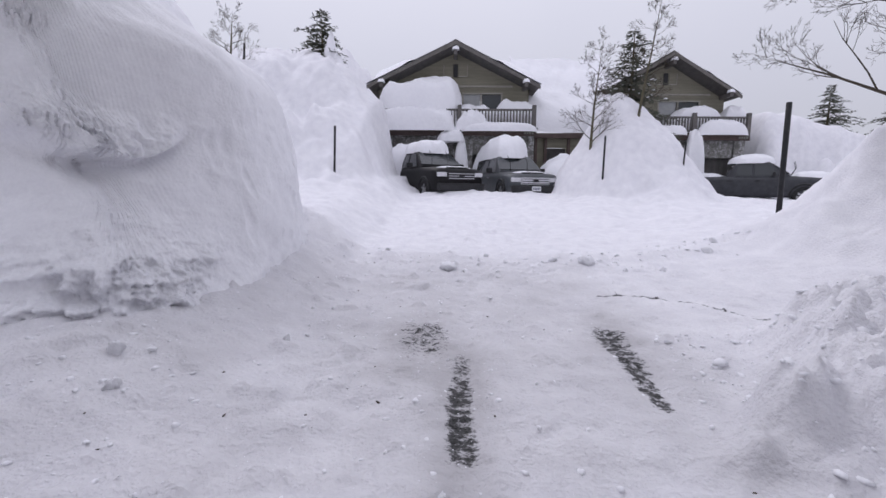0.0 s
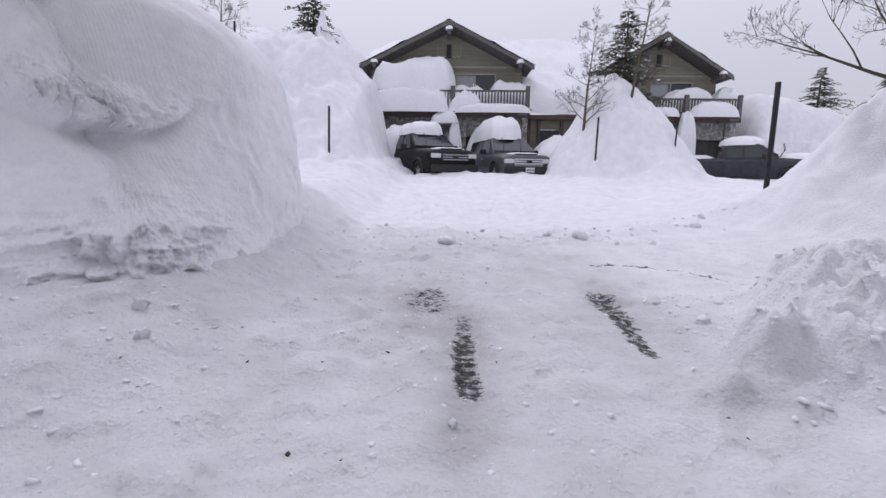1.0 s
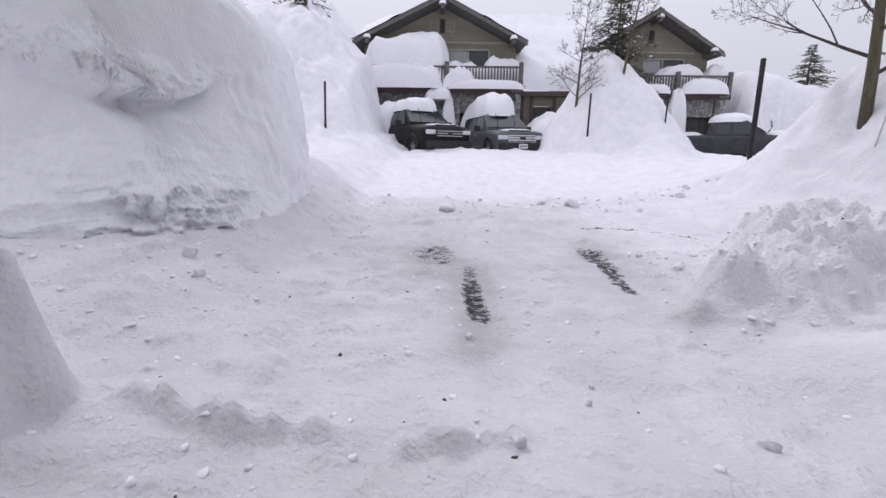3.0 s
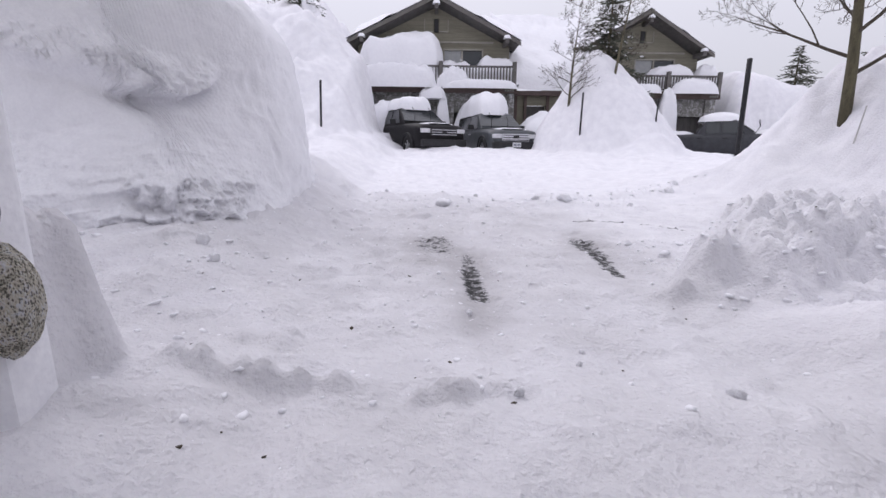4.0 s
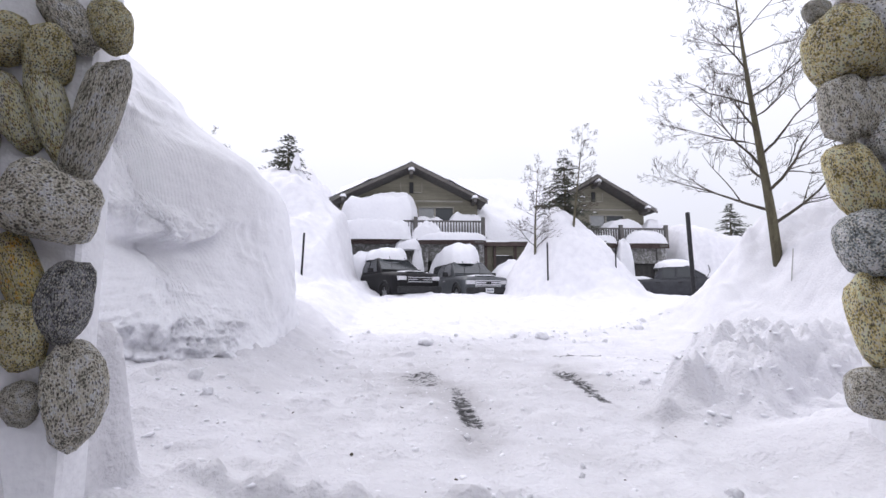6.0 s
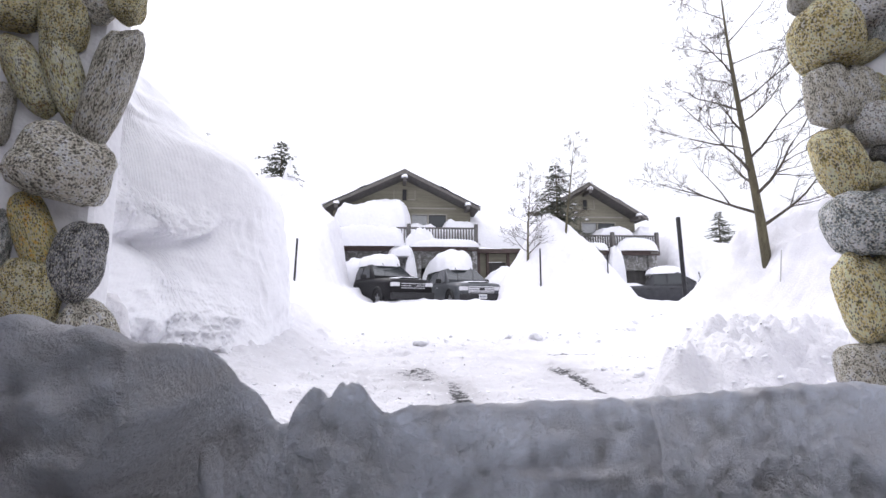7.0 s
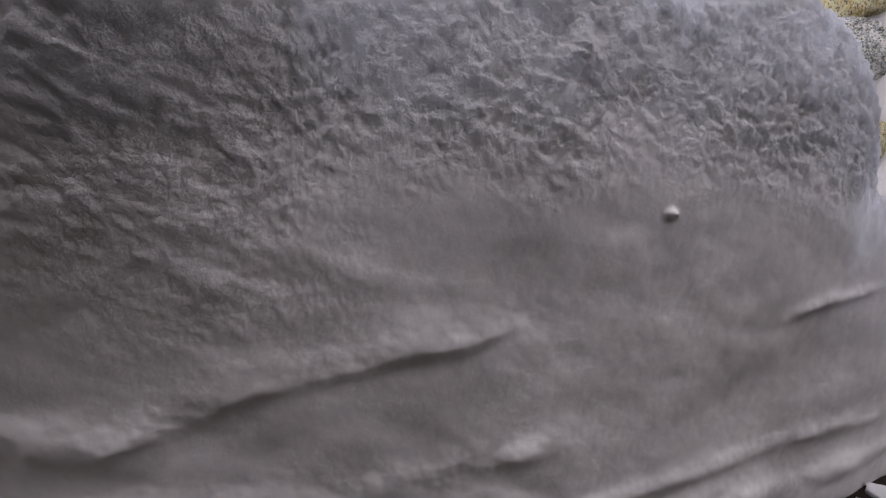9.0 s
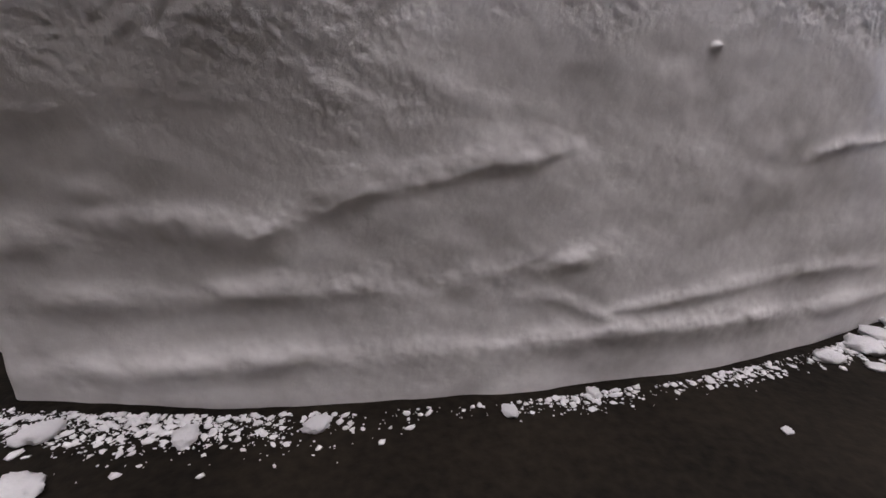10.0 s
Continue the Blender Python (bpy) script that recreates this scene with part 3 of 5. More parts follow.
    coarse = np.clip(0.10 + 0.6 * block + 0.95 * ledge * np.clip(0.8 + 2.0 * n2, 0.2, 1.3) + 0.75 * layer * np.clip(0.6 + 2 * n2, 0, 1.3) + 0.35 * low + 0.4 * hump, 0, 1.2) * fade
    out += coarse * (0.035 * n3 + 0.014 * n4) + 0.05 * coarse * np.clip(n2 - 0.10, 0, 1)
    # scrape lines across the face, thin crusts lifted along them
    scr = fbm(S * 2.6, Zs * 24 + 2 * n1, 3, 45)
    out += (0.010 + 0.012 * low) * scr * fade * front * (1 - smooth01(Zs, 1.75, 1.95)) + 0.02 * np.clip(scr - 0.22, 0, 1) * low
    # chipped dents low on the side face, a scrape near the far corner
    out -= 0.14 * np.clip(fbm(S * 6 + 3, Zs * 3, 2, 35) - 0.22, 0, 1) * side * fade * (1 - 0.7 * smooth01(Zs, 1.6, 2.2))
    D = D - out
    # high up the bank leans back as one mass, so the skin never folds over itself
    near, deep = np.minimum(D, 0.5), np.clip(D - 0.5, 0, None)
    X = line[:, :1] + inward[:, :1] * near + lean_x * deep
    Y = line[:, 1:] + inward[:, 1:] * near + lean_y * deep
    Z = Zs + 0.02 * n2 * fade * coarse + 0.10 * n1 * smooth01(Zs, 2.2, 3.2)
    me = grid_mesh("snow_bank", X.T, Y.T, Z.T, snow_rough)
    at = me.attributes.new("coarse", "FLOAT", "POINT")
    at.data.foreach_set("value", coarse.T.ravel().astype(np.float32))
    return tagged(new("snow_bank", me), "tall carved bank of packed white snow beside the driveway", "snow bank", kind="structure")


snow_bank()


# ---- cut snow face that fills the garage doorway ----
def snow_wall():
    nx, ns = 800, 400
    xs = np.concatenate([np.linspace(-1.0, -0.75, 60), np.linspace(-0.747, -0.482, 160), np.linspace(-0.481, -0.425, 90), np.linspace(-0.424, 0.2, 380), np.linspace(0.203, 1.45, nx - 690)])
    top = np.interp(xs, [-1.0, -0.70, -0.58, -0.494, -0.480, -0.4655, -0.463, -0.4615, -0.459, -0.4565, -0.449, -0.440, -0.428, -0.420, -0.412, -0.4075, -0.39, -0.30, -0.216, -0.143, -0.085, 0.0, 0.046, 0.098, 0.125, 0.145, 0.165, 0.30, 1.45],
                    [1.168, 1.168, 1.163, 1.158, 1.159, 1.157, 1.150, 1.139, 1.128, 1.119, 1.116, 1.127, 1.132, 1.129, 1.120, 1.117, 1.118, 1.117, 1.119, 1.116, 1.110, 1.104, 1.087, 1.058, 1.025, 0.968, 0.925, 0.90, 0.93])
    top = top + 0.0022 * fbm(xs * 45, xs * 0 + 3.3, 3, 3) + 0.008 * (1 - smooth01(xs, -0.42, -0.38)) * fbm(xs * 110, xs * 0 + 1.3, 3, 4) + 0.0016 * fbm(xs * 160, xs * 0 + 2.3, 3, 6)
    s = np.linspace(0, 1, ns)
    X = xs[:, None] * np.ones((1, ns))
    T = top[:, None]
    f = np.clip(s / 0.86, 0, 1)[None]
    z_face = FLOOR_Z - 0.02 + (T - FLOOR_Z + 0.02) * f
    foot = face_foot(xs)[:, None]
    y_face = foot - 0.040 * smooth01(z_face, 0.5, 1.1)
    below = np.clip(1.135 - z_face, 0, 1)
    wide, mid = 0.006 + 0.50 * below, -0.462 - 0.32 * below
    y_face = y_face - 0.078 * (1 - smooth01(X, mid - wide, mid + wide)) * smooth01(z_face, 0.55, 1.13)
    # the lip rolls over and falls away outside
    g = np.clip((s - 0.86) / 0.14, 0, 1)[None]
    Y = y_face + 0.20 * g
    Z = z_face - 0.5 * g**1.6 * np.ones_like(X) + 0.006 * np.sin(np.clip(g * 4, 0, 1) * math.pi)
    on = 1 - smooth01(g, 0.0, 0.5) * np.ones_like(X)
    n1, n2, n3 = fbm(X * 5, Z * 6, 4, 13), fbm(X * 17, Z * 20, 4, 23), fbm(X * 75, Z * 85, 3, 33)
    n4 = fbm(X * 150, Z * 150, 2, 43)
    crust = 0.5 - np.abs(fbm(X * 70 + 2 * n2, Z * 85, 3, 53))
    upper = smooth01(Z + 0.09 * n1, 0.90, 1.03)
    left = (1 - smooth01(X + 0.2 * n1, -0.50, -0.36)) * smooth01(Z + 0.1 * n1, 0.74, 0.95)
    smooth_lip = smooth01(Z, 1.075, 1.09) * smooth01(X, -0.40, -0.34) * (1 - smooth01(X, -0.12, 0.0))
    coarse = np.clip(0.04 + upper + 0.55 * left, 0, 1) * (1 - 0.55 * smooth_lip)
    d = 0.011 * n1 + (0.0014 + 0.002 * coarse) * n2 + 0.0028 * coarse * (crust - 0.36) + 0.0034 * coarse * n3 + 0.0034 * coarse * n4
    # snow beds laid down one over the other: long soft bulges, each along its own line
    for bx, bz, amp, wa, wb in (([-0.92, -0.64, -0.37, -0.21], [0.600, 0.622, 0.641, 0.660], 0.010, 0.020, 0.010), ([-0.92, -0.57, -0.18, 0.40], [0.505, 0.540, 0.544, 0.538], 0.010, 0.018, 0.014),
                                ([-0.92, -0.74, -0.57], [0.676, 0.702, 0.690], 0.010, 0.022, 0.016), ([-0.62, -0.50, -0.37, -0.32, -0.22], [0.690, 0.741, 0.769, 0.774, 0.820], 0.009, 0.026, 0.006),
                                ([-0.56, -0.36], [0.846, 0.790], 0.003, 0.010, 0.012), ([-0.48, -0.28], [0.860, 0.812], 0.003, 0.010, 0.012), ([-0.37, -0.26, -0.18], [0.640, 0.600, 0.562], 0.007, 0.010, 0.006),
                                ([-0.20, 0.09, 0.34], [0.578, 0.608, 0.602], 0.006, 0.014, 0.007), ([0.05, 0.12, 0.24], [0.775, 0.790, 0.806], 0.007, 0.010, 0.004), ([-0.95, -0.80, -0.66], [0.79, 0.82, 0.86], 0.006, 0.02, 0.012)):
        q = Z - np.interp(X, bx, bz) - 0.010 * n1 - 0.004 * n2
        fade_x = smooth01(X, bx[0] - 0.03, bx[0] + 0.05) * (1 - smooth01(X, bx[-1] - 0.06, bx[-1] + 0.03))
        d = d + amp * np.where(q > 0, np.exp(-((q / wa) ** 2)), np.exp(-((q / (1.7 * wb)) ** 2))) * fade_x * (0.55 + 0.8 * n1 + 0.5 * n2)
    # vertical crack and broken shelf below the lip
    crack = np.exp(-(((X + 0.286 + 0.004 * n3 + 0.05 * (Z - 1.1)) / 0.0026) ** 2)) * smooth01(Z, 1.072, 1.082)
    arc = np.interp(X, [-0.43, -0.414, -0.385, -0.35, -0.326, -0.29, -0.233], [1.040, 1.054, 1.066, 1.072, 1.065, 1.050, 1.026]) + 0.006 * n2 + 0.002 * n3
    along = smooth01(X, -0.44, -0.41) * (1 - smooth01(X, -0.26, -0.22))
    shelf = smooth01(Z - arc, -0.0015, 0.0015) * (1 - smooth01(Z - arc, 0.006, 0.030)) * along
    chip = smooth01(Z - (1.087 + 0.05 * np.abs(X + 0.315)), -0.001, 0.001) * (1 - smooth01(Z, 1.088, 1.104)) * np.exp(-(((X + 0.335) / 0.035) ** 2))
    nub = np.exp(-(((X + 0.233) / 0.014) ** 2) - ((Z - 1.029) / 0.015) ** 2)
    d = d + 0.006 * crack - 0.008 * shelf - 0.006 * chip + 0.014 * nub + 0.012 * np.exp(-(((X + 0.125) / 0.005) ** 2) - ((Z - 0.897) / 0.003) ** 2)
    Y = Y - d * on
    Z = Z + (0.002 * n2 + 0.0012 * n3 * upper + 0.0012 * n4 * upper) * on
    # the left end turns away towards the outside
    end = (1 - smooth01(xs, -1.0, -0.93))[:, None]
    Y = Y + 0.25 * end**1.5
    me = grid_mesh("snow_wall", X.T[::-1], Y.T[::-1], Z.T[::-1], snow_wall_mat)
    at = me.attributes.new("coarse", "FLOAT", "POINT")
    at.data.foreach_set("value", (coarse * on).T[::-1].ravel().astype(np.float32))
    wall = tagged(new("snow_wall", me), "cut face of packed snow blocking the garage doorway", "snow wall", kind="structure")
    # thin near the lip, too thick for daylight further down
    thin = (0.47 + 0.05 * smooth01(X, -0.47, -0.40)) * np.exp(-np.clip(T - z_face, 0, 1) / 0.085) * np.clip(1 + 0.7 * n3 + 0.6 * n2 + 0.7 * n4, 0.3, 1.7)
    me.attributes.new("thin", "FLOAT", "POINT").data.foreach_set("value", thin.T[::-1].ravel().astype(np.float32))
    return wall


snow_wall()

# ---- asphalt floor; unseen garage shell added behind the camera to dim the doorway ----
YAW = 9.5
def slab(name, c, s, mat, label, rz=0.0):
    return tagged(link(name, box(bmesh.new(), c, s, rz), mat), label, name.split("_")[0], kind="structure")


slab("floor", (0.1, -3.3, FLOOR_Z - 0.1), (5.2, 5.2, 0.2), asphalt, "wet dark asphalt floor with crumbs of snow")
slab("wall_west", (-2.75, -2.6, 1.7), (0.2, 5.2, 2.9), plaster, "unseen plastered side wall added to close off light behind the doorway")
slab("wall_east", (2.95, -2.5, 1.7), (0.2, 5.2, 2.9), plaster, "unseen plastered side wall added to close off light behind the doorway")
slab("wall_south", (0.1, -5.2, 1.7), (5.5, 0.2, 2.9), plaster, "unseen plastered back wall added to darken the space behind the doorway")
# Ceiling depth sets how much sky reaches the cut snow face.
slab("ceiling", (0.1, -4.1, 3.23), (5.9, 2.3, 0.16), ceiling_mat, "unseen boarded ceiling added behind the doorway to limit the sky light")
# Added facade, out of view: keeps sky light off near snow and bank.
slab("wall_north", (0.1, 0.42, 4.45), (8.8, 0.3, 2.7), siding, "unseen brown board front added over the doorway to shade the near snow")


# ---- rounded river-stone columns ----
def stone_mesh(seed, spiky=0.0):
    bm = bmesh.new()
    bmesh.ops.create_icosphere(bm, subdivisions=3, radius=1.0)
    for v in bm.verts:
        c = v.co.normalized()
        # between a ball and a soft box
        k = (abs(c.x) ** 3.2 + abs(c.y) ** 3.2 + abs(c.z) ** 3.2) ** (-1 / 3.2)
        n = noise.noise(c * 1.1 + Vector((seed * 3.1, seed * 1.7, 0)))
        n2 = noise.noise(c * 3.5 + Vector((seed, 5.0, 2.0)))
        v.co = c * (0.45 + 0.55 * k) * (1 + 0.24 * n + (0.05 + spiky) * n2)
    me = bpy.data.meshes.new("stone")
    bm.to_mesh(me)
    bm.free()
    me.polygons.foreach_set("use_smooth", [True] * len(me.polygons))
    return me


def stone_column(name_label, corner, sign, stones, shaft):
    """corner: x, y of the doorway edge of the front; sign: -1 for a column to the west; stones: u, z, width, height, turn, kind."""
    m = pose(corner[0], corner[1], 0, 0, 0, YAW)
    col = empty("stone_column", m, name_label, "column", "doorway columns")
    core = box(bmesh.new(), (sign * (shaft / 2 + 0.045), 0.15, 1.7), (shaft, 0.13, 2.9), bevel=0.02)
    part("core", core, mortar, col, "pale snow-filled mortar")
    rnd = random.Random(5 + sign)
    def place(u, z, w, h, turn, kind, y=0.0, depth=None):
        me = stone_mesh(rnd.randint(0, 9999) * 0.01, 0.12 if kind == "rough" else 0.0)
        me.materials.append(STONES["grey" if kind == "rough" else kind])
        ob = new("stone", me)
        ob.parent = col
        dpt = depth or min(w, h) * 0.62
        ob.matrix_local = Matrix.LocRotScale((u, y + 0.02, z), Euler((0, radians(turn), 0)), (w * 0.50, dpt * 0.62, h * 0.50))
    for u, z, w, h, turn, kind in stones:
        place(u, z, w, h, turn, kind, y=0.06)
    # stones on the sides that the list leaves open
    kinds = ["olive", "grey", "tan", "grey", "blue", "olive", "pink"]
    far = max(abs(u) + w / 2 for u, z, w, h, t, k in stones) + 0.02
    u = far + 0.1
    while u < shaft - 0.02:
        z = 0.75
        while z < 2.95:
            h = rnd.uniform(0.16, 0.26)
            place(sign * u, z + h / 2, rnd.uniform(0.2, 0.27), h * 1.02, rnd.uniform(-25, 25), rnd.choice(kinds), y=0.06)
            z += h * 1.04
        u += 0.235
    z = 2.18
    while z < 3.0:
        h = rnd.uniform(0.18, 0.25)
        for uu in np.arange(0.12, far, 0.23):
            place(sign * uu, z + h / 2, 0.24, h * 1.03, rnd.uniform(-20, 20), rnd.choice(kinds), y=0.06)
        z += h * 1.05
    return col


STONES_WEST = [
    (-0.028, 1.665, 0.084, 0.305, 14, "grey"), (-0.114, 1.68, 0.077, 0.244, -18, "tan"), (-0.178, 1.665, 0.074, 0.199, -25, "tan"), (-0.099, 1.472, 0.174, 0.165, 20, "grey"),
    (-0.135, 1.325, 0.073, 0.179, -20, "rust"), (-0.051, 1.264, 0.096, 0.174, 4, "dark"), (-0.142, 1.208, 0.099, 0.133, 0, "olive"), (-0.06, 1.141, 0.057, 0.041, 0, "tan"),
    (-0.02, 1.14, 0.031, 0.041, 0, "grey"), (-0.192, 1.302, 0.039, 0.132, 0, "blue"), (-0.22, 1.577, 0.05, 0.128, 0, "grey"), (-0.21, 1.818, 0.119, 0.116, 0, "olive"),
    (-0.013, 1.882, 0.086, 0.131, -10, "olive"), (-0.092, 1.879, 0.078, 0.16, -35, "grey"), (-0.123, 1.793, 0.099, 0.135, 10, "olive"), (-0.121, 1.198, 0.087, 0.143, 0, "olive"),
    (-0.02, 1.077, 0.109, 0.202, -4, "rough"), (-0.113, 1.067, 0.067, 0.09, 0, "grey"),
]
STONES_EAST = [
    (0.022, 2.186, 0.237, 0.299, 0, "moss"), (-0.002, 1.94, 0.142, 0.256, -6, "grey"), (0.096, 1.943, 0.12, 0.249, 8, "grey"), (0.007, 1.685, 0.154, 0.277, -14, "moss"),
    (0.083, 1.622, 0.159, 0.101, -16, "olive"), (0.059, 1.455, 0.244, 0.241, 0, "blue"), (0.022, 1.192, 0.159, 0.306, -8, "moss"), (-0.002, 0.948, 0.167, 0.175, 0, "grey"),
    (0.13, 1.814, 0.153, 0.176, 0, "pink"), (0.149, 1.715, 0.083, 0.071, 0, "dark"), (0.148, 2.111, 0.185, 0.075, -30, "olive"), (0.174, 1.943, 0.073, 0.156, 0, "tan"),
    (0.194, 2.207, 0.086, 0.214, 0, "blue"), (-0.055, 2.33, 0.095, 0.084, 0, "grey"), (0.1, 1.289, 0.077, 0.104, 0, "olive"), (0.085, 1.064, 0.072, 0.121, 0, "tan"),
    (0.107, 0.855, 0.124, 0.136, 0, "grey"), (0.159, 1.122, 0.125, 0.162, 0, "olive"),
]
stone_column("rounded river-stone column set in snow-filled mortar", (-1.01, -0.385), -1, STONES_WEST, 1.35)
YAW = -14
stone_column("rounded river-stone column with mossy boulders", (1.19, 0.042), 1, STONES_EAST, 1.35)


# ---- trees ----
def branch(bm, p, d, length, r, level, rnd, levels, droop=0.0, sides=5):
    n = 5 if level < 2 else 4
    pts, radii, dirs = [p.copy()], [r], [d.copy()]
    q, dd = p.copy(), d.copy()
    for i in range(n):
        dd = (dd + Vector((rnd.gauss(0, 0.14), rnd.gauss(0, 0.14), rnd.gauss(0.05, 0.12) - droop))).normalized()
        q = q + dd * length / n
        pts.append(q.copy())
        dirs.append(dd.copy())
        radii.append(max(r * (1 - 0.8 * (i + 1) / n), 0.0014 if levels > 4 else 0.0022))
    tube(bm, pts, radii, sides if level < 2 else 3)
    if level >= levels:
        return
    kids = (7, 5, 4, 3)[min(level, 4) - 1]
    for k in range(kids):
        t = rnd.uniform(0.22, 1.0)
        i = min(int(t * n), n - 1)
        at = pts[i].lerp(pts[i + 1], t * n - i)
        side = dirs[i].orthogonal().normalized()
        side.rotate(Matrix.Rotation(rnd.uniform(0, 2 * math.pi), 3, dirs[i]))
        nd = (dirs[i] * rnd.uniform(0.7, 1.1) + side * rnd.uniform(0.5, 0.95) + Vector((0, 0, 0.12))).normalized()
        branch(bm, at, nd, length * rnd.uniform(0.35, 0.62) * (1.15 - 0.45 * t), max(radii[i] * 0.58, 0.0022), level + 1, rnd, levels, droop)


def bare_tree(label, base, tip, radius, limbs, seed, levels=4, first=0.3, reach=0.42, group=""):
    rnd = random.Random(seed)
    base, tip = Vector(base), Vector(tip)
    tree = empty("bare_tree", Matrix.Translation(base), label, "tree", group)
    h = tip - base
    bm = bmesh.new()
    pts, radii = [], []
    for i in range(11):
        t = i / 10
        pts.append(h * t + Vector((math.sin(3.1 * t + seed), math.cos(2.3 * t + seed), 0)) * 0.022 * h.length * t + Vector((0, 0, -0.25 * (i == 0))))
        radii.append(radius * (1.12 * (1 - t) ** 1.05 + 0.04))
    tube(bm, pts, radii, 9)
    part("trunk", bm, bark, tree, "greenish grey bark", True)
    for k in range(limbs):
        t = first + (0.97 - first) * (k + rnd.uniform(0, 0.6)) / limbs
        i = min(int(t * 10), 9)
        at = pts[i].lerp(pts[i + 1], t * 10 - i)
        ang = k * 2.4 + rnd.uniform(-0.4, 0.4)
        d = Vector((math.cos(ang), math.sin(ang), rnd.uniform(0.25, 0.85))).normalized()
        bm = bmesh.new()
        branch(bm, at, d, h.length * reach * (1.1 - 0.72 * t) * rnd.uniform(0.8, 1.15), max(radii[i] * 0.40, 0.006), 1, rnd, levels, droop=0.01)
        part("limb", bm, twig_mat, tree)
    return tree


bare_tree("bare leafless tree with greenish trunk on a snow mound", (4.91, 4.6, 1.95), (4.52, 4.5, 6.6), 0.058, 22, 4, levels=5, first=0.08, reach=0.32)
bare_tree("slender bare sapling standing in a snow mound", (4.32, 14.6, 2.7), (4.5, 14.6, 6.35), 0.045, 24, 11, levels=4, first=0.10, reach=0.30, group="saplings")
bare_tree("slender bare sapling leaning over a snow mound", (5.75, 14.7, 2.9), (6.35, 14.8, 8.0), 0.05, 22, 12, levels=4, first=0.30, reach=0.22, group="saplings")
bare_tree("bare leafless shrub tree on top of a snow bank", (-8.75, 17.0, 6.2), (-8.5, 17.0, 8.1), 0.045, 14, 21, levels=4, first=0.03, reach=0.55)


def conifer(label, base, height, width, seed, snowy=0.2, lean=0.0):
    rnd = random.Random(seed)
    tree = empty("conifer", Matrix.Translation(base), label, "tree")
    bm = bmesh.new()
    tube(bm, [Vector((lean * t, 0, height * t - 0.4 * (t == 0))) for t in (0, 0.5, 1)], [0.09 * height / 3, 0.05 * height / 3, 0.01], 7)
    part("trunk", bm, bark, tree)
    green, white = bmesh.new(), bmesh.new()
    levels = int(height * 5.5)
    for i in range(levels):
        t = (i + 0.5) / levels
        z = height * t
        reach = width * (1 - t) ** 0.75 * rnd.uniform(0.6, 1.15) + 0.08
        for k in range(rnd.randint(4, 6)):
            a = rnd.uniform(0, 2 * math.pi)
            rr = reach * rnd.uniform(0.55, 1.1)
            dirv = Vector((math.cos(a), math.sin(a), 0))
            side = Vector((-dirv.y, dirv.x, 0))
            steps = max(3, int(rr / 0.09))
            for s in range(steps):
                f = (s + 0.6) / steps
                c = Vector((lean * t, 0, z)) + dirv * rr * f + Vector((0, 0, 0.16 * rr * f - 0.3 * rr * f * f))
                for q in range(3):
                    sz = 0.15 * (1.15 - 0.5 * f) * rnd.uniform(0.7, 1.3)
                    d1 = (dirv * rnd.uniform(0.3, 1) + side * rnd.uniform(-1, 1) + Vector((0, 0, rnd.uniform(-0.5, 0.35)))).normalized()
                    d2 = d1.orthogonal().normalized() * 0.26
                    b0 = c + Vector((rnd.gauss(0, 0.03), rnd.gauss(0, 0.03), rnd.gauss(0, 0.03)))
                    vs = [green.verts.new(p) for p in (b0, b0 + d1 * sz * 0.5 + d2 * sz, b0 + d1 * sz * 1.6, b0 + d1 * sz * 0.5 - d2 * sz)]
                    green.faces.new(vs)
                if rnd.random() < snowy:
                    bmesh.ops.create_icosphere(white, subdivisions=1, radius=0.05 * rnd.uniform(0.6, 1.3), matrix=Matrix.Translation(c + Vector((0, 0, 0.05))) @ Matrix.Diagonal((1.4, 1.4, 0.6, 1)))
    part("crown", green, needles, tree, "dark green needle sprays")["kind"] = "stuff"
    if snowy:
        part("snow", white, snow_far, tree, "clumps of snow", True)["kind"] = "stuff"
    else:
        white.free()
    return tree


conifer("dark green conifer top rising from a snow bank", (-6.65, 22.0, 7.5), 2.5, 2.1, 31, 0.03)
conifer("snow-dusted conifer behind a snow mound", (6.95, 18.4, 3.0), 4.9, 2.9, 32, 0.10)
conifer("hazy dark conifer far behind a snow hill", (26.4, 33.0, 5.4), 3.7, 2.2, 33, 0.02)
conifer("hazy dark conifer far behind a snow hill", (32.2, 34.0, 4.6), 4.4, 2.8, 34, 0.02)


snow_pillar = snow_heap("snow_pillar", -6.05, 21.4, 0.42, 0.4, 6.3, 8.75, seed=41, power=1.2, res=18, rough=0.12)
tagged(snow_pillar, "snow-plastered small tree standing on a snow bank", "snow pillar")


# ---- snow stakes ----
def stake(label, x, y, top, r, lean=(0, 0), foot=None, mat=None):
    z0 = (foot if foot is not None else ground_z(x, y)) - 0.25
    bm = bmesh.new()
    tube(bm, [Vector((x, y, z0)), Vector((x + lean[0], y + lean[1], top - 0.01)), Vector((x + lean[0], y + lean[1], top))], [r, r, r * 0.7], 10)
    return tagged(link("snow_stake", bm, mat or post_mat, True), label, "stake", "snow stakes")


stake("thick black marker post standing in ploughed snow", 5.66, 7.62, 3.10, 0.045, (-0.03, 0))
stake("thin black marker stake on a snow slope", -3.44, 11.87, 3.25, 0.03, (0.05, 0))
stake("thin black marker stake before a snow mound", 4.45, 13.6, 3.22, 0.03, (0.02, 0))
stake("thin black marker stake before a snow mound", 7.03, 13.9, 3.10, 0.025, (0.03, 0))
stake("thin black marker stake beside ploughed snow", 12.6, 13.5, 2.62, 0.03, (0.06, 0))
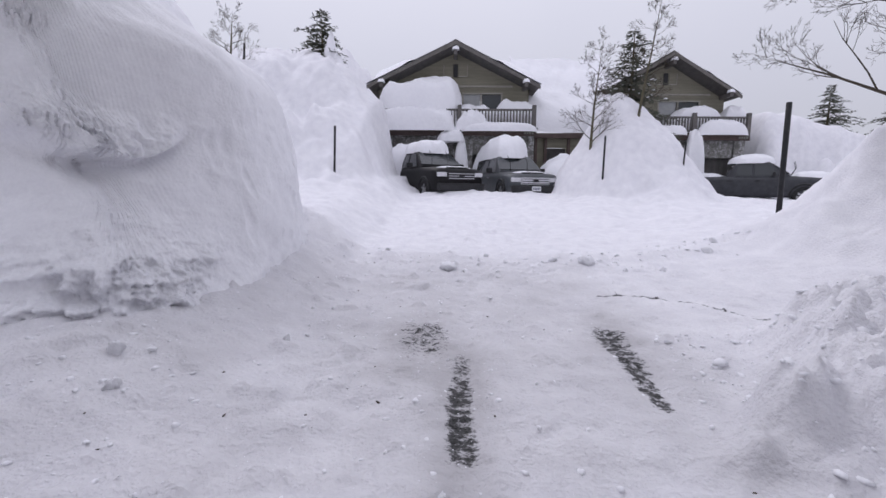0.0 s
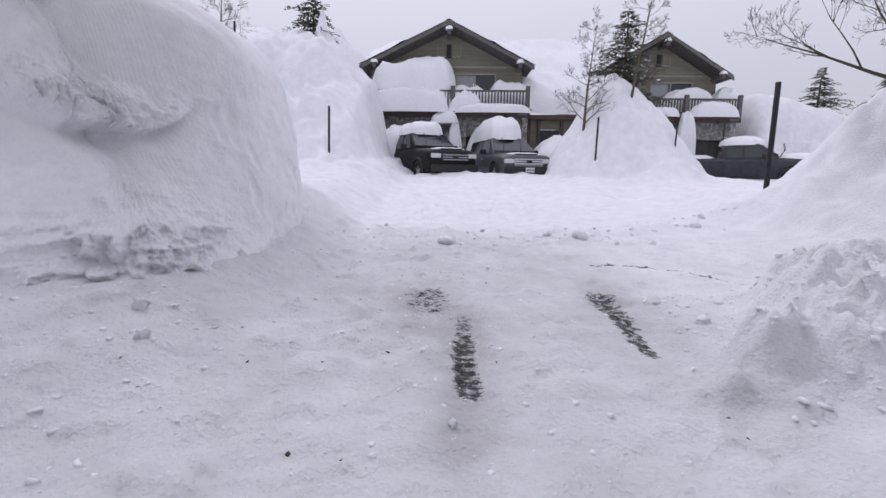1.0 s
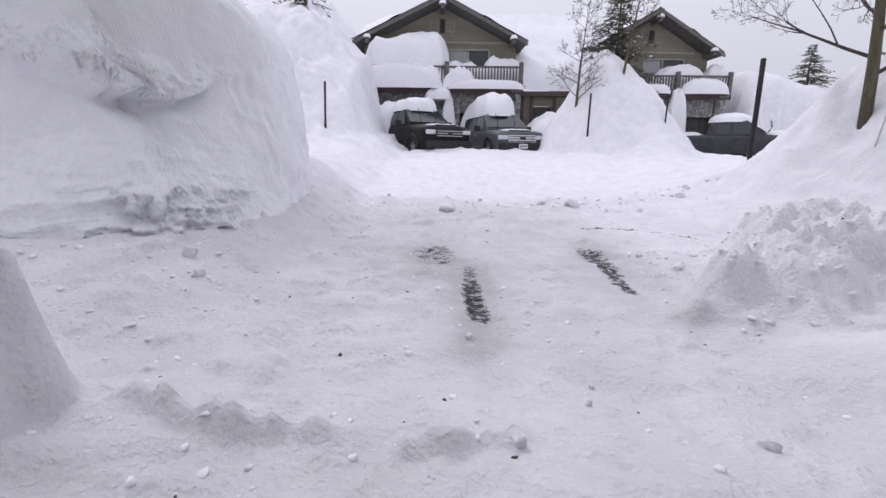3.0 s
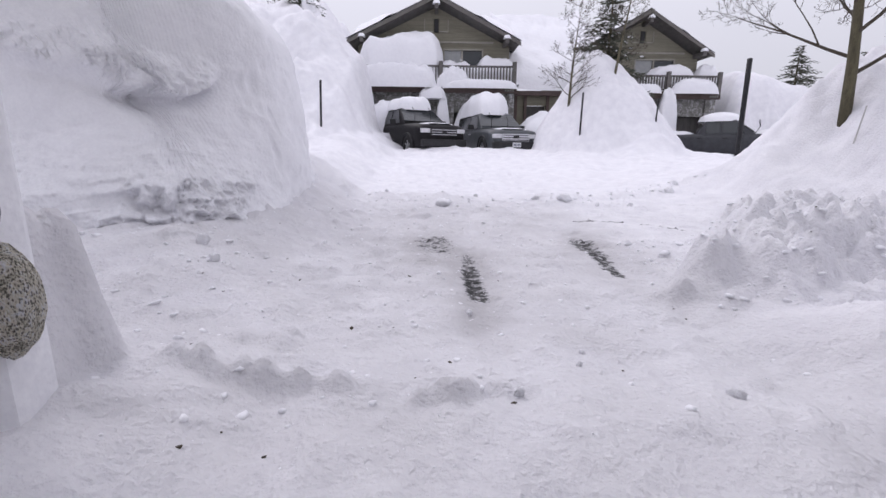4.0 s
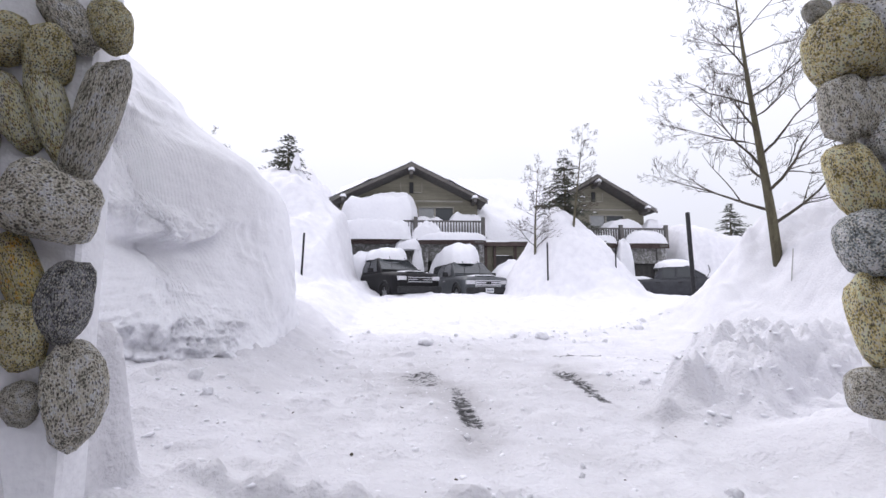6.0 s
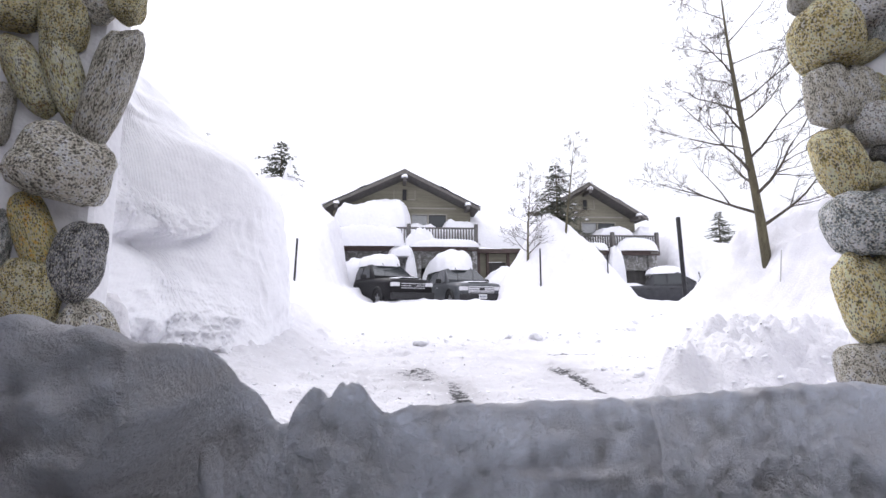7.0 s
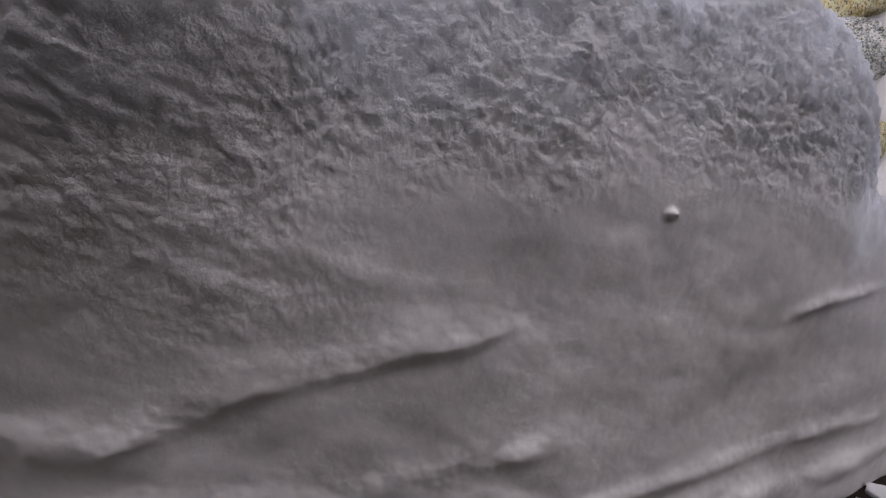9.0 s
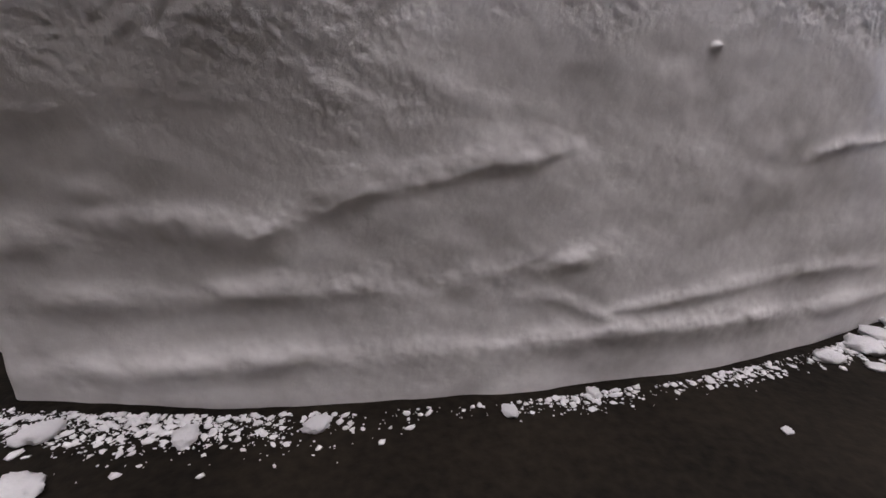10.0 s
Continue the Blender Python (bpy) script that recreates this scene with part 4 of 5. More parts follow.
stake("thin pale marker rod in a snow mound", 4.66, 4.2, 1.92, 0.008, (0.12, 0), None, wire_mat)
stake("dark bent stake end on top of a snow bank", -8.3, 17.2, 7.05, 0.04, (0.05, 0))


# ---- houses ----
def gable_house(label, cx, y, apex, eave_l, eave_r, eave_z, deck, window, garages, wing=None):
    """cx: ridge x; y: front edge of the roof; deck: x0, x1, floor z, rail z; window: x0, x1, z0, z1; garages: (x0, x1) pairs."""
    h = empty("house", Matrix.Translation((cx, y, 0)), label, "house", "neighbouring houses")
    wy = 0.8
    low = deck[2]
    wl_, wr = eave_l - cx + 0.35, eave_r - cx - 0.35
    w0, w1, z0, z1 = window[0] - cx, window[1] - cx, window[2], window[3]
    base = 1.0
    # upper front wall with a real window opening
    part("wall", boxes(((wl_ / 2 + w0 / 2, wy + 0.1, (low + eave_z) / 2), (w0 - wl_, 0.2, eave_z - low)),
                       ((wr / 2 + w1 / 2, wy + 0.1, (low + eave_z) / 2), (wr - w1, 0.2, eave_z - low)),
                       (((w0 + w1) / 2, wy + 0.1, (low + z0) / 2), (w1 - w0, 0.2, z0 - low)),
                       (((w0 + w1) / 2, wy + 0.1, (z1 + eave_z) / 2), (w1 - w0, 0.2, eave_z - z1))), siding, h, "olive-brown board siding")
    part("gable", prism(bmesh.new(), [(wl_, eave_z + 0.002), (wr, eave_z + 0.002), (0.0, apex - 0.22)], wy, wy + 0.2), siding, h, "olive-brown board siding")
    for sx, x in ((-1, wl_), (1, wr)):
        part("wall", boxes(((x - sx * 0.1, wy + 4.2, (base + eave_z) / 2), (0.2, 8.0, eave_z - base))), siding, h)
    for k in range(int((apex - low) / 0.19)):
        z = low + 0.1 + 0.19 * k
        t = 1.0 if z < eave_z else max(0.0, (apex - 0.3 - z) / (apex - eave_z))
        for a, b in ([(wl_ * t, wr * t)] if not z0 - 0.1 < z < z1 + 0.1 else [(wl_, w0 - 0.1), (w1 + 0.1, wr)]):
            if b - a > 0.3:
                part("board_edge", boxes((((a + b) / 2, wy - 0.006, z), (b - a, 0.012, 0.022))), siding, h)
    # roof slabs, fascia, snow on the roof
    for ex in (eave_l - cx, eave_r - cx):
        s = 1 if ex > 0 else -1
        dx, dz = ex, eave_z - apex
        ln = math.hypot(dx, dz)
        nx, nz = -dz / ln * s, dx / ln * s
        quad = [(0, apex), (ex, eave_z), (ex + nx * 0.10, eave_z + abs(nz) * 0.10), (0, apex + 0.13)]
        part("roof", prism(bmesh.new(), quad, 0.06, 9.0), dark_wood, h, "dark roof edge")
        part("fascia", prism(bmesh.new(), [(0, apex + 0.06), (ex * 1.01, eave_z + 0.05), (ex * 1.01, eave_z - 0.09), (0, apex - 0.09)], -0.01, 0.055), fascia_mat, h, "dark brown fascia board")
        n = 30
        U, V = np.meshgrid(np.linspace(0, 1, n), np.linspace(0, 1, 26))
        thick = (0.10 + 0.75 * smooth01(U, 0.15, 0.75)) * smooth01(V, 0.0, 0.22) * (1 - 0.5 * smooth01(U, 0.9, 1.0)) + 0.10 * fbm(U * 6, V * 5, 3, 77)
        X = ex * U * 1.03
        Z = apex + 0.13 + (eave_z - apex) * U + np.clip(thick, 0.015, 2)
        ob = new("roof_snow", grid_mesh("roof_snow", X, 0.10 + V * 9.0, Z, snow_far))
        ob.parent = h
        ob["label"] = "thick snow on the roof"
    for bx, bz in ((0, apex - 0.42), ((eave_l - cx) * 0.84, eave_z + 0.08), ((eave_r - cx) * 0.84, eave_z + 0.08)):
        part("beam_end", boxes(((bx, 0.35, bz), (0.16, 0.9, 0.2)), bevel=0.01), dark_wood, h)
        snow_heap("beam_snow", bx, -0.02, 0.17, 0.14, bz + 0.09, bz + 0.25, h, seed=int(abs(bx * 10)) + 3, res=9, label="cap of snow")
    # attic vent with two shutters
    vz = apex - 1.0
    part("vent", boxes(((0, wy - 0.03, vz), (0.20, 0.06, 0.55))), plastic, h, "dark vent slot")
    for s in (-1, 1):
        part("shutter", boxes(((s * 0.34, wy - 0.02, vz), (0.36, 0.04, 0.5))), siding, h)
        part("shutter_trim", boxes(((s * 0.34, wy - 0.05, vz - 0.25), (0.40, 0.05, 0.04)), ((s * 0.53, wy - 0.05, vz), (0.03, 0.05, 0.5))), trim_light, h)
    part("trim", boxes((((w0 + w1) / 2, wy - 0.03, z1 + 0.28), (w1 - w0 + 0.9, 0.05, 0.08))), trim_light, h, "pale trim board")
    # window
    win = empty("window", Matrix.Identity(4), "", "")
    win.parent = h
    fr = boxes((((w0 + w1) / 2, wy - 0.01, z1 - 0.03), (w1 - w0, 0.1, 0.06)), (((w0 + w1) / 2, wy - 0.01, z0 + 0.03), (w1 - w0, 0.1, 0.06)),
               ((w0 + 0.03, wy - 0.01, (z0 + z1) / 2), (0.06, 0.1, z1 - z0 - 0.13)), ((w1 - 0.03, wy - 0.01, (z0 + z1) / 2), (0.06, 0.1, z1 - z0 - 0.13)),
               ((w0 + (w1 - w0) * 0.47, wy - 0.01, (z0 + z1) / 2), (0.06, 0.1, z1 - z0 - 0.13)))
    part("frame", fr, trim_light, win, "pale window frame")
    xm = w0 + (w1 - w0) * 0.47
    part("pane", boxes((((w0 + xm) / 2, wy + 0.05, (z0 + z1) / 2), (xm - w0 - 0.1, 0.02, z1 - z0 - 0.1))), curtain, win, "pane with a pale blind behind")
    part("pane", boxes((((w1 + xm) / 2, wy + 0.05, (z0 + z1) / 2), (w1 - xm - 0.1, 0.02, z1 - z0 - 0.1))), glass, win, "dark pane")
    # deck
    d0, d1, dz, rz = deck[0] - cx, deck[1] - cx, deck[2], deck[3]
    part("deck", boxes((((d0 + d1) / 2, 0.2, dz + 0.06), (d1 - d0, 1.2, 0.12))), red_wood, h, "red-brown deck edge")
    part("beam", boxes((((d0 + d1) / 2, -0.30, dz - 0.05), (d1 - d0 + 0.1, 0.12, 0.22))), red_wood, h, "red-brown beam")
    part("top_rail", boxes((((d0 + d1) / 2, -0.36, rz), (d1 - d0, 0.12, 0.07))), dark_wood, h)
    part("bottom_rail", boxes((((d0 + d1) / 2, -0.36, dz + 0.26), (d1 - d0, 0.06, 0.06))), dark_wood, h)
    for px in deck[4]:
        part("post", boxes(((px - cx, -0.36, (dz + rz) / 2 + 0.10), (0.17, 0.17, rz - dz + 0.2)), bevel=0.01), dark_wood, h)
    n = int((d1 - d0) / 0.135)
    for k in range(n):
        x = d0 + 0.07 + k * 0.135
        part("baluster", boxes(((x, -0.36, (dz + 0.28 + rz) / 2), (0.055, 0.05, rz - dz - 0.34))), dark_wood, h)
    # ground floor: piers, garage doors
    edges = [d0] + [e - cx for g in garages for e in g] + [d1]
    for a, b in zip(edges[::2], edges[1::2]):
        if b - a > 0.05:
            part("pier", box(bmesh.new(), ((a + b) / 2, 0.15, (base + dz - 0.006) / 2), (b - a, 0.5, dz - 0.006 - base), bevel=0.03), frost_stone, h, "stone pier caked with snow")
    for a, b in garages:
        a, b = a - cx, b - cx
        top = dz - 0.95
        part("lintel", boxes((((a + b) / 2, 0.15, (top + dz - 0.004) / 2), (b - a, 0.3, dz - 0.004 - top))), frost_stone, h, "frosted stone lintel")
        door = part("garage_door", boxes((((a + b) / 2, 0.28, (base + top) / 2), (b - a, 0.06, top - base))), door_mat, h, "dark wooden garage door")
        for k in range(4):
            part("panel", boxes((((a + b) / 2, 0.235, top - 0.24 - 0.46 * k), (b - a - 0.12, 0.03, 0.40))), door_mat, door)
    sign = part("number_sign", boxes(((d1 - 0.28, -0.375, dz - 0.02), (0.46, 0.03, 0.17))), dark_wood, h, "small sign with pale bars")
    for k in range(4):
        part("bar", boxes(((d1 - 0.44 + 0.107 * k, -0.393, dz - 0.02), (0.06, 0.01, 0.11))), trim_light, sign)
    return h


house = gable_house("olive-brown gabled house half buried in deep snow", -0.17, 19.8, 7.88, -4.05, 3.52, 6.02, (-3.5, 3.33, 4.05, 4.98, (0.03, 3.25)), (0.15, 1.98, 4.75, 5.92), ((-2.95, -0.25), (0.62, 3.05)))
house_b = gable_house("olive-brown gabled house behind a snow mound", 10.05, 21.6, 7.95, 6.75, 13.3, 6.0, (8.9, 13.6, 4.10, 4.98, (11.0, 13.5)), (9.75, 11.8, 4.65, 5.95), ((11.45, 13.1),))
# snow piled on the decks and before the doors
snow_heap("deck_snow", -1.72, 20.0, 1.92, 0.75, 4.3, 6.30, seed=3, power=9, rough=0.03)
snow_heap("deck_snow", 0.75, 20.2, 0.95, 0.6, 4.3, 5.3, seed=4, power=3)
snow_heap("deck_snow", 2.5, 20.25, 1.1, 0.6, 4.3, 5.5, seed=5, power=2.5)
snow_heap("deck_snow", -1.9, 19.33, 1.72, 0.30, 4.06, 4.98, seed=6, power=7, rough=0.25)
snow_heap("deck_snow", 1.75, 19.36, 1.62, 0.22, 4.05, 4.42, seed=7, power=5)
snow_heap("deck_snow", 0.55, 19.42, 0.75, 0.2, 4.1, 4.95, seed=27, power=2.2, rough=0.2)
snow_heap("deck_snow", 1.7, 20.15, 1.75, 0.45, 4.3, 5.08, seed=28, power=6)
snow_heap("deck_snow", 11.4, 22.0, 1.4, 0.6, 4.3, 5.55, seed=8, power=2.4)
snow_heap("deck_snow", 12.3, 21.15, 1.15, 0.28, 4.15, 4.8, seed=9, power=4)
snow_heap("deck_snow", 9.8, 21.15, 0.9, 0.28, 4.15, 4.6, seed=10, power=4)
snow_heap("deck_snow", 13.2, 22.1, 0.7, 0.6, 4.3, 5.6, seed=18, power=2.4)
snow_heap("pier_snow", 0.12, 19.30, 0.36, 0.3, 1.6, 4.0, seed=11, power=1.6, rough=0.35)
snow_heap("pier_snow", -0.35, 19.35, 0.6, 0.3, 3.6, 4.1, seed=12, power=3)
snow_heap("pier_snow", 10.95, 21.0, 0.5, 0.4, 2.2, 4.2, seed=13, power=2.2)
for o in scene.objects:
    if o.name.startswith("deck_snow"):
        tagged(o, "thick rounded snow lying on a house deck", "snow drift", "deck snow")
    if o.name.startswith("pier_snow"):
        tagged(o, "snow clinging to a stone pier", "snow drift", "pier snow")

# low wing between the houses with a deep snow roof
wing = empty("house_wing", Matrix.Translation((4.9, 20.6, 0)), "low brown wing between houses under a deep snow roof", "house")
part("wall", boxes(((-1.15, 0.1, 2.5), (0.6, 0.2, 3.0)), ((0.9, 0.1, 2.5), (1.6, 0.2, 3.0)), ((-0.38, 0.1, 3.75), (0.94, 0.2, 0.5))), siding, wing)
part("door", boxes(((-0.38, 0.16, 2.2), (0.9, 0.06, 2.55))), door_mat, wing, "dark recessed door")
part("beam", boxes(((0, -0.12, 4.02), (3.2, 0.25, 0.2))), red_wood, wing, "red-brown fascia beam")
for px in (-1.35, -0.9, 0.15, 1.2):
    part("post", boxes(((px, -0.08, 2.5), (0.12, 0.12, 2.82))), red_wood, wing)
U, V = np.meshgrid(np.linspace(-1, 1, 50), np.linspace(0, 1, 40))
X = U * 2.4 + 0.2
Z = 4.14 + 0.35 * smooth01(V, 0, 0.06) + 3.95 * V**0.85 + 0.35 * fbm(U * 2.2, V * 3, 4, 44) * smooth01(V, 0, 0.2) + 0.3 * np.abs(U) ** 3
roofsnow = new("roof_snow", grid_mesh("roof_snow", X, -0.28 + V * 4.6, Z, snow_far))
roofsnow.parent = wing
part("ridge_flashing", boxes(((0.1, 4.3, 8.28), (3.9, 0.08, 0.06))), dark_wood, wing, "thin dark ridge line")
part("roof", boxes(((0.2, 2.1, 4.1), (4.2, 4.4, 0.06))), dark_wood, wing)
# roof corner far behind the left bank
far_roof = empty("far_roof_corner", Matrix.Translation((-10.1, 24.0, 7.9)), "dark roof corner poking out of deep snow", "roof")
part("roof", prism(bmesh.new(), [(-1.2, 0), (0.7, 0.1), (1.0, 0.65), (0.55, 0.5)], 0, 1.5), dark_wood, far_roof)
snow_heap("snow", -0.3, 0.7, 1.1, 0.9, 0.0, 0.62, far_roof, seed=14, res=14)


# ---- vehicles ----
def wheel(car, x, y, r, w, rim_mat):
    ob = new("wheel")
    ob.parent = car
    ob.matrix_local = pose(x, y, r, 0, 90, 0)
    bm = bmesh.new()
    pts = [(0.62, -0.5), (0.90, -0.5), (1.0, -0.36), (1.0, 0.36), (0.90, 0.5), (0.62, 0.5)]
    rings = [[bm.verts.new((r * a * math.cos(t), r * a * math.sin(t), w * b)) for a, b in pts] for t in np.linspace(0, 2 * math.pi, 28, endpoint=False)]
    for i in range(28):
        for k in range(len(pts)):
            bm.faces.new((rings[i][k], rings[(i + 1) % 28][k], rings[(i + 1) % 28][(k + 1) % len(pts)], rings[i][(k + 1) % len(pts)]))
    part("tyre", bm, rubber, ob, smooth=True)
    bm = bmesh.new()
    bmesh.ops.create_cone(bm, cap_ends=True, segments=24, radius1=r * 0.63, radius2=r * 0.63, depth=w * 0.5)
    for k in range(6):
        box(bm, (r * 0.33 * math.cos(k * math.pi / 3), r * 0.33 * math.sin(k * math.pi / 3), 0), (r * 0.5, 0.06, w * 0.85), rz=60 * k)
    part("rim", bm, rim_mat, ob)


def loft(bm, sections):
    """Sections of points at rising y, joined into one closed skin."""
    rows = [[bm.verts.new(p) for p in s] for s in sections]
    for a, b in zip(rows, rows[1:]):
        for i in range(len(a)):
            j = (i + 1) % len(a)
            bm.faces.new((a[i], a[j], b[j], b[i]))
    bm.faces.new(rows[0][::-1])
    bm.faces.new(rows[-1])
    bmesh.ops.recalc_face_normals(bm, faces=bm.faces)
    return bm


def ring(y, hw, z0, z1, tuck=0.06, crown=0.04):
    """One body section at y: half-width, sill and shoulder heights."""
    half = [(hw - tuck * 1.4, z0), (hw - tuck * 0.3, z0 + 0.12), (hw, z0 + (z1 - z0) * 0.45), (hw - tuck * 0.4, z0 + (z1 - z0) * 0.82), (hw - tuck * 1.5, z1), (hw * 0.45, z1 + crown)]
    return [(x, y, z) for x, z in half] + [(-x, y, z) for x, z in half[::-1]]


def vehicle(kind, label, m, paint, length, width, height, hood, snow_top, plate=True):
    """The nose points to -y, the wheels stand on z = 0."""
    car = empty(kind, m, label, "car", "parked vehicles")
    hw, f, r = width / 2, -length / 2, length / 2
    truck = kind == "pickup_truck"
    cab0, cab1 = f + length * 0.27, (f + length * 0.66 if truck else r - 0.12)
    body = loft(bmesh.new(), [ring(f, hw * 0.86, 0.42, hood - 0.18), ring(f + 0.10, hw * 0.95, 0.34, hood - 0.06), ring(f + 0.45, hw, 0.32, hood), ring(cab0 - 0.1, hw, 0.32, hood + 0.06),
                              ring(cab0 + 0.5, hw, 0.32, hood + 0.07), ring(r - 0.5, hw, 0.34, hood + 0.07), ring(r - 0.08, hw * 0.97, 0.36, hood + 0.05), ring(r, hw * 0.9, 0.45, hood - 0.05)])
    part("body", body, paint, car, smooth=True)
    top = height
    ws, hs = hw * 0.93, hw * 0.76
    def section(y, wlow, whigh, zl, zh):
        return [(wlow, y, zl), (whigh, y, zh - 0.05), (whigh * 0.86, y, zh), (-whigh * 0.86, y, zh), (-whigh, y, zh - 0.05), (-wlow, y, zl)]
    zl = hood + 0.03
    cab = loft(bmesh.new(), [section(cab0, ws, ws * 0.97, zl, zl + 0.1), section(cab0 + 0.72, ws, hs, zl, top - 0.03), section((cab0 + cab1) / 2, ws, hs, zl, top),
                             section(cab1 - 0.35, ws, hs, zl, top - 0.04), section(cab1, ws * 0.97, hs * 1.02, zl, zl + 0.2)])
    part("cabin", cab, paint, car, smooth=False)
    # windscreen and side glass laid just proud of the cabin
    def sheet(name, quad, mat, lab=""):
        bm = bmesh.new()
        a = [bm.verts.new(p) for p in quad]
        n = (a[1].co - a[0].co).cross(a[2].co - a[0].co).normalized() * 0.012
        b = [bm.verts.new(v.co + n) for v in a]
        bm.faces.new(a)
        bm.faces.new(b)
        for i in range(4):
            bm.faces.new((a[i], a[(i + 1) % 4], b[(i + 1) % 4], b[i]))
        bmesh.ops.recalc_face_normals(bm, faces=bm.faces)
        return part(name, bm, mat, car, lab)
    y0, y1, zt = cab0 + 0.06, cab0 + 0.67, top - 0.10
    sheet("windscreen", [(-ws * 0.93, y0 - 0.02, zl + 0.15), (ws * 0.93, y0 - 0.02, zl + 0.15), (hs * 0.93, y1 - 0.02, zt), (-hs * 0.93, y1 - 0.02, zt)], glass, "dark windscreen with frost")
    for s in (-1, 1):
        n = 2 if truck else 3
        ys = np.linspace(cab0 + 0.62, cab1 - 0.32, n + 1)
        for a, b in zip(ys, ys[1:]):
            xl, xh = s * (ws + 0.008), s * (hs + 0.012)
            q = [(xl * 0.985, a + 0.05 - (0.32 if a == ys[0] else 0), zl + 0.08), (xl * 0.985, b - 0.05, zl + 0.08), (xh * 1.02, b - 0.05, top - 0.12), (xh * 1.02, a + 0.05, top - 0.12)]
            sheet("side_window", q if s < 0 else q[::-1], glass)
        mir = box(bmesh.new(), (s * (hw + 0.13), cab0 + 0.52, hood + 0.16), (0.22, 0.12, 0.18), bevel=0.03)
        part("mirror", mir, plastic, car)
        part("headlight", box(bmesh.new(), (s * hw * 0.74, f + 0.06, hood - 0.22), (hw * 0.36, 0.14, 0.15), bevel=0.03), lamp_lens, car, "frosted headlight")
        part("fog_lamp", box(bmesh.new(), (s * hw * 0.72, f + 0.0, 0.52), (0.18, 0.08, 0.09), bevel=0.02), plastic, car)
        for wy_ in (f + length * 0.185, r - length * 0.2):
            wheel(car, s * (hw - 0.11), wy_, 0.385, 0.25, alloy)
            arch = bmesh.new()
            pts = [Vector((s * (hw + 0.005), wy_ + 0.46 * math.cos(a), 0.385 + 0.46 * math.sin(a))) for a in np.linspace(0, math.pi, 11)]
            tube(arch, pts, [0.04] * 11, 5)
            part("wheel_arch", arch, plastic, car, smooth=True)
        # raised wiper arm
        bm = bmesh.new()
        tube(bm, [Vector((s * 0.33 - 0.1, cab0 - 0.02, hood + 0.12)), Vector((s * 0.33 - 0.16, cab0 - 0.16, hood + 0.40)), Vector((s * 0.33 - 0.24, cab0 - 0.10, hood + 0.66))], [0.014, 0.012, 0.010], 5)
        part("wiper", bm, plastic, car)
        for k in range(2):
            part("door_handle", box(bmesh.new(), (s * (hw + 0.008), cab0 + 1.05 + 0.95 * k, hood - 0.10), (0.03, 0.18, 0.04), bevel=0.01), chrome if not truck else plastic, car)
    gr = part("grille", box(bmesh.new(), (0, f - 0.005, hood - 0.27), (width * 0.56, 0.07, 0.26), bevel=0.03), chrome if not truck else plastic, car, "frosted grille")
    for k in range(3):
        part("grille_bar", box(bmesh.new(), (0, f - 0.05, hood - 0.35 + 0.08 * k), (width * 0.52, 0.03, 0.022), bevel=0.005), plastic if not truck else chrome, gr)
    part("badge", box(bmesh.new(), (0, f - 0.07, hood - 0.25), (0.20, 0.02, 0.085), bevel=0.008), plastic, car, "plain dark badge")
    part("bumper", box(bmesh.new(), (0, f - 0.02, 0.50), (width * 0.93, 0.22, 0.26), bevel=0.05), plastic, car, "black bumper")
    if plate:
        pl = part("number_plate", box(bmesh.new(), (0, f - 0.14, 0.52), (0.32, 0.02, 0.16), bevel=0.006), plate_mat, car, "pale plate with plain bars")
        for k in range(5):
            part("bar", box(bmesh.new(), (-0.11 + 0.055 * k, f - 0.154, 0.52), (0.03, 0.008, 0.07)), bar_mat, pl)
    part("hood_crease", box(bmesh.new(), (0, f + length * 0.13, hood + 0.028), (width * 0.42, length * 0.2, 0.03), bevel=0.012), paint, car)
    # snow caps
    snow_heap("roof_snow", 0, (cab0 + cab1) / 2 + 0.28, hs * 1.12, (cab1 - cab0) / 2 - 0.24, top - 0.09, top + snow_top, car, seed=int(length * 10), power=3.2, res=24, rough=0.03, label="thick cap of snow")
    snow_heap("hood_snow", 0.05, f + 0.75, hw * (0.9 if snow_top < 0.4 else 0.72), 0.72 if snow_top < 0.4 else 0.5, hood + 0.0, hood + (0.26 if snow_top < 0.4 else 0.085), car, seed=7, power=4, res=16, rough=0.03, label="thin snow on the hood")
    if truck:
        snow_heap("bed_snow", 0, (cab1 + r) / 2, hw * 0.93, (r - cab1) / 2, hood - 0.05, hood + 0.22, car, seed=8, power=5, res=18, label="snow filling the truck bed")
    else:
        snow_heap("rear_snow", 0, r - 0.2, hw * 1.05, 0.75, 0.5, top + snow_top * 0.6, car, seed=9, power=3, res=18, label="snow heaped over the tail")
    return car


vehicle("pickup_truck", "black pickup truck under thick snow, wipers raised", pose(-1.20, 17.40, 1.14, 0, 0, 29), paint_black, 5.3, 1.92, 1.86, 1.14, 0.46, plate=False)
vehicle("suv", "grey sport utility vehicle capped with a tall snow dome", pose(2.05, 17.35, 1.08, 0, 0, 14), paint_grey, 4.8, 1.86, 1.76, 1.04, 0.82)
vehicle("pickup_truck", "dark grey pickup truck dusted with snow beside a mound", pose(12.4, 18.9, 1.02, 0, 0, 56), paint_dark, 5.5, 1.92, 1.78, 1.08, 0.30, plate=False)

# drift between the garage doors and the cars
snow_heap("snow_drift", -2.3, 18.6, 1.0, 1.2, 1.2, 3.3, seed=15, power=2.2)
snow_heap("snow_drift", 4.4, 18.3, 1.5, 1.6, 1.2, 2.9, seed=16, power=2.0)
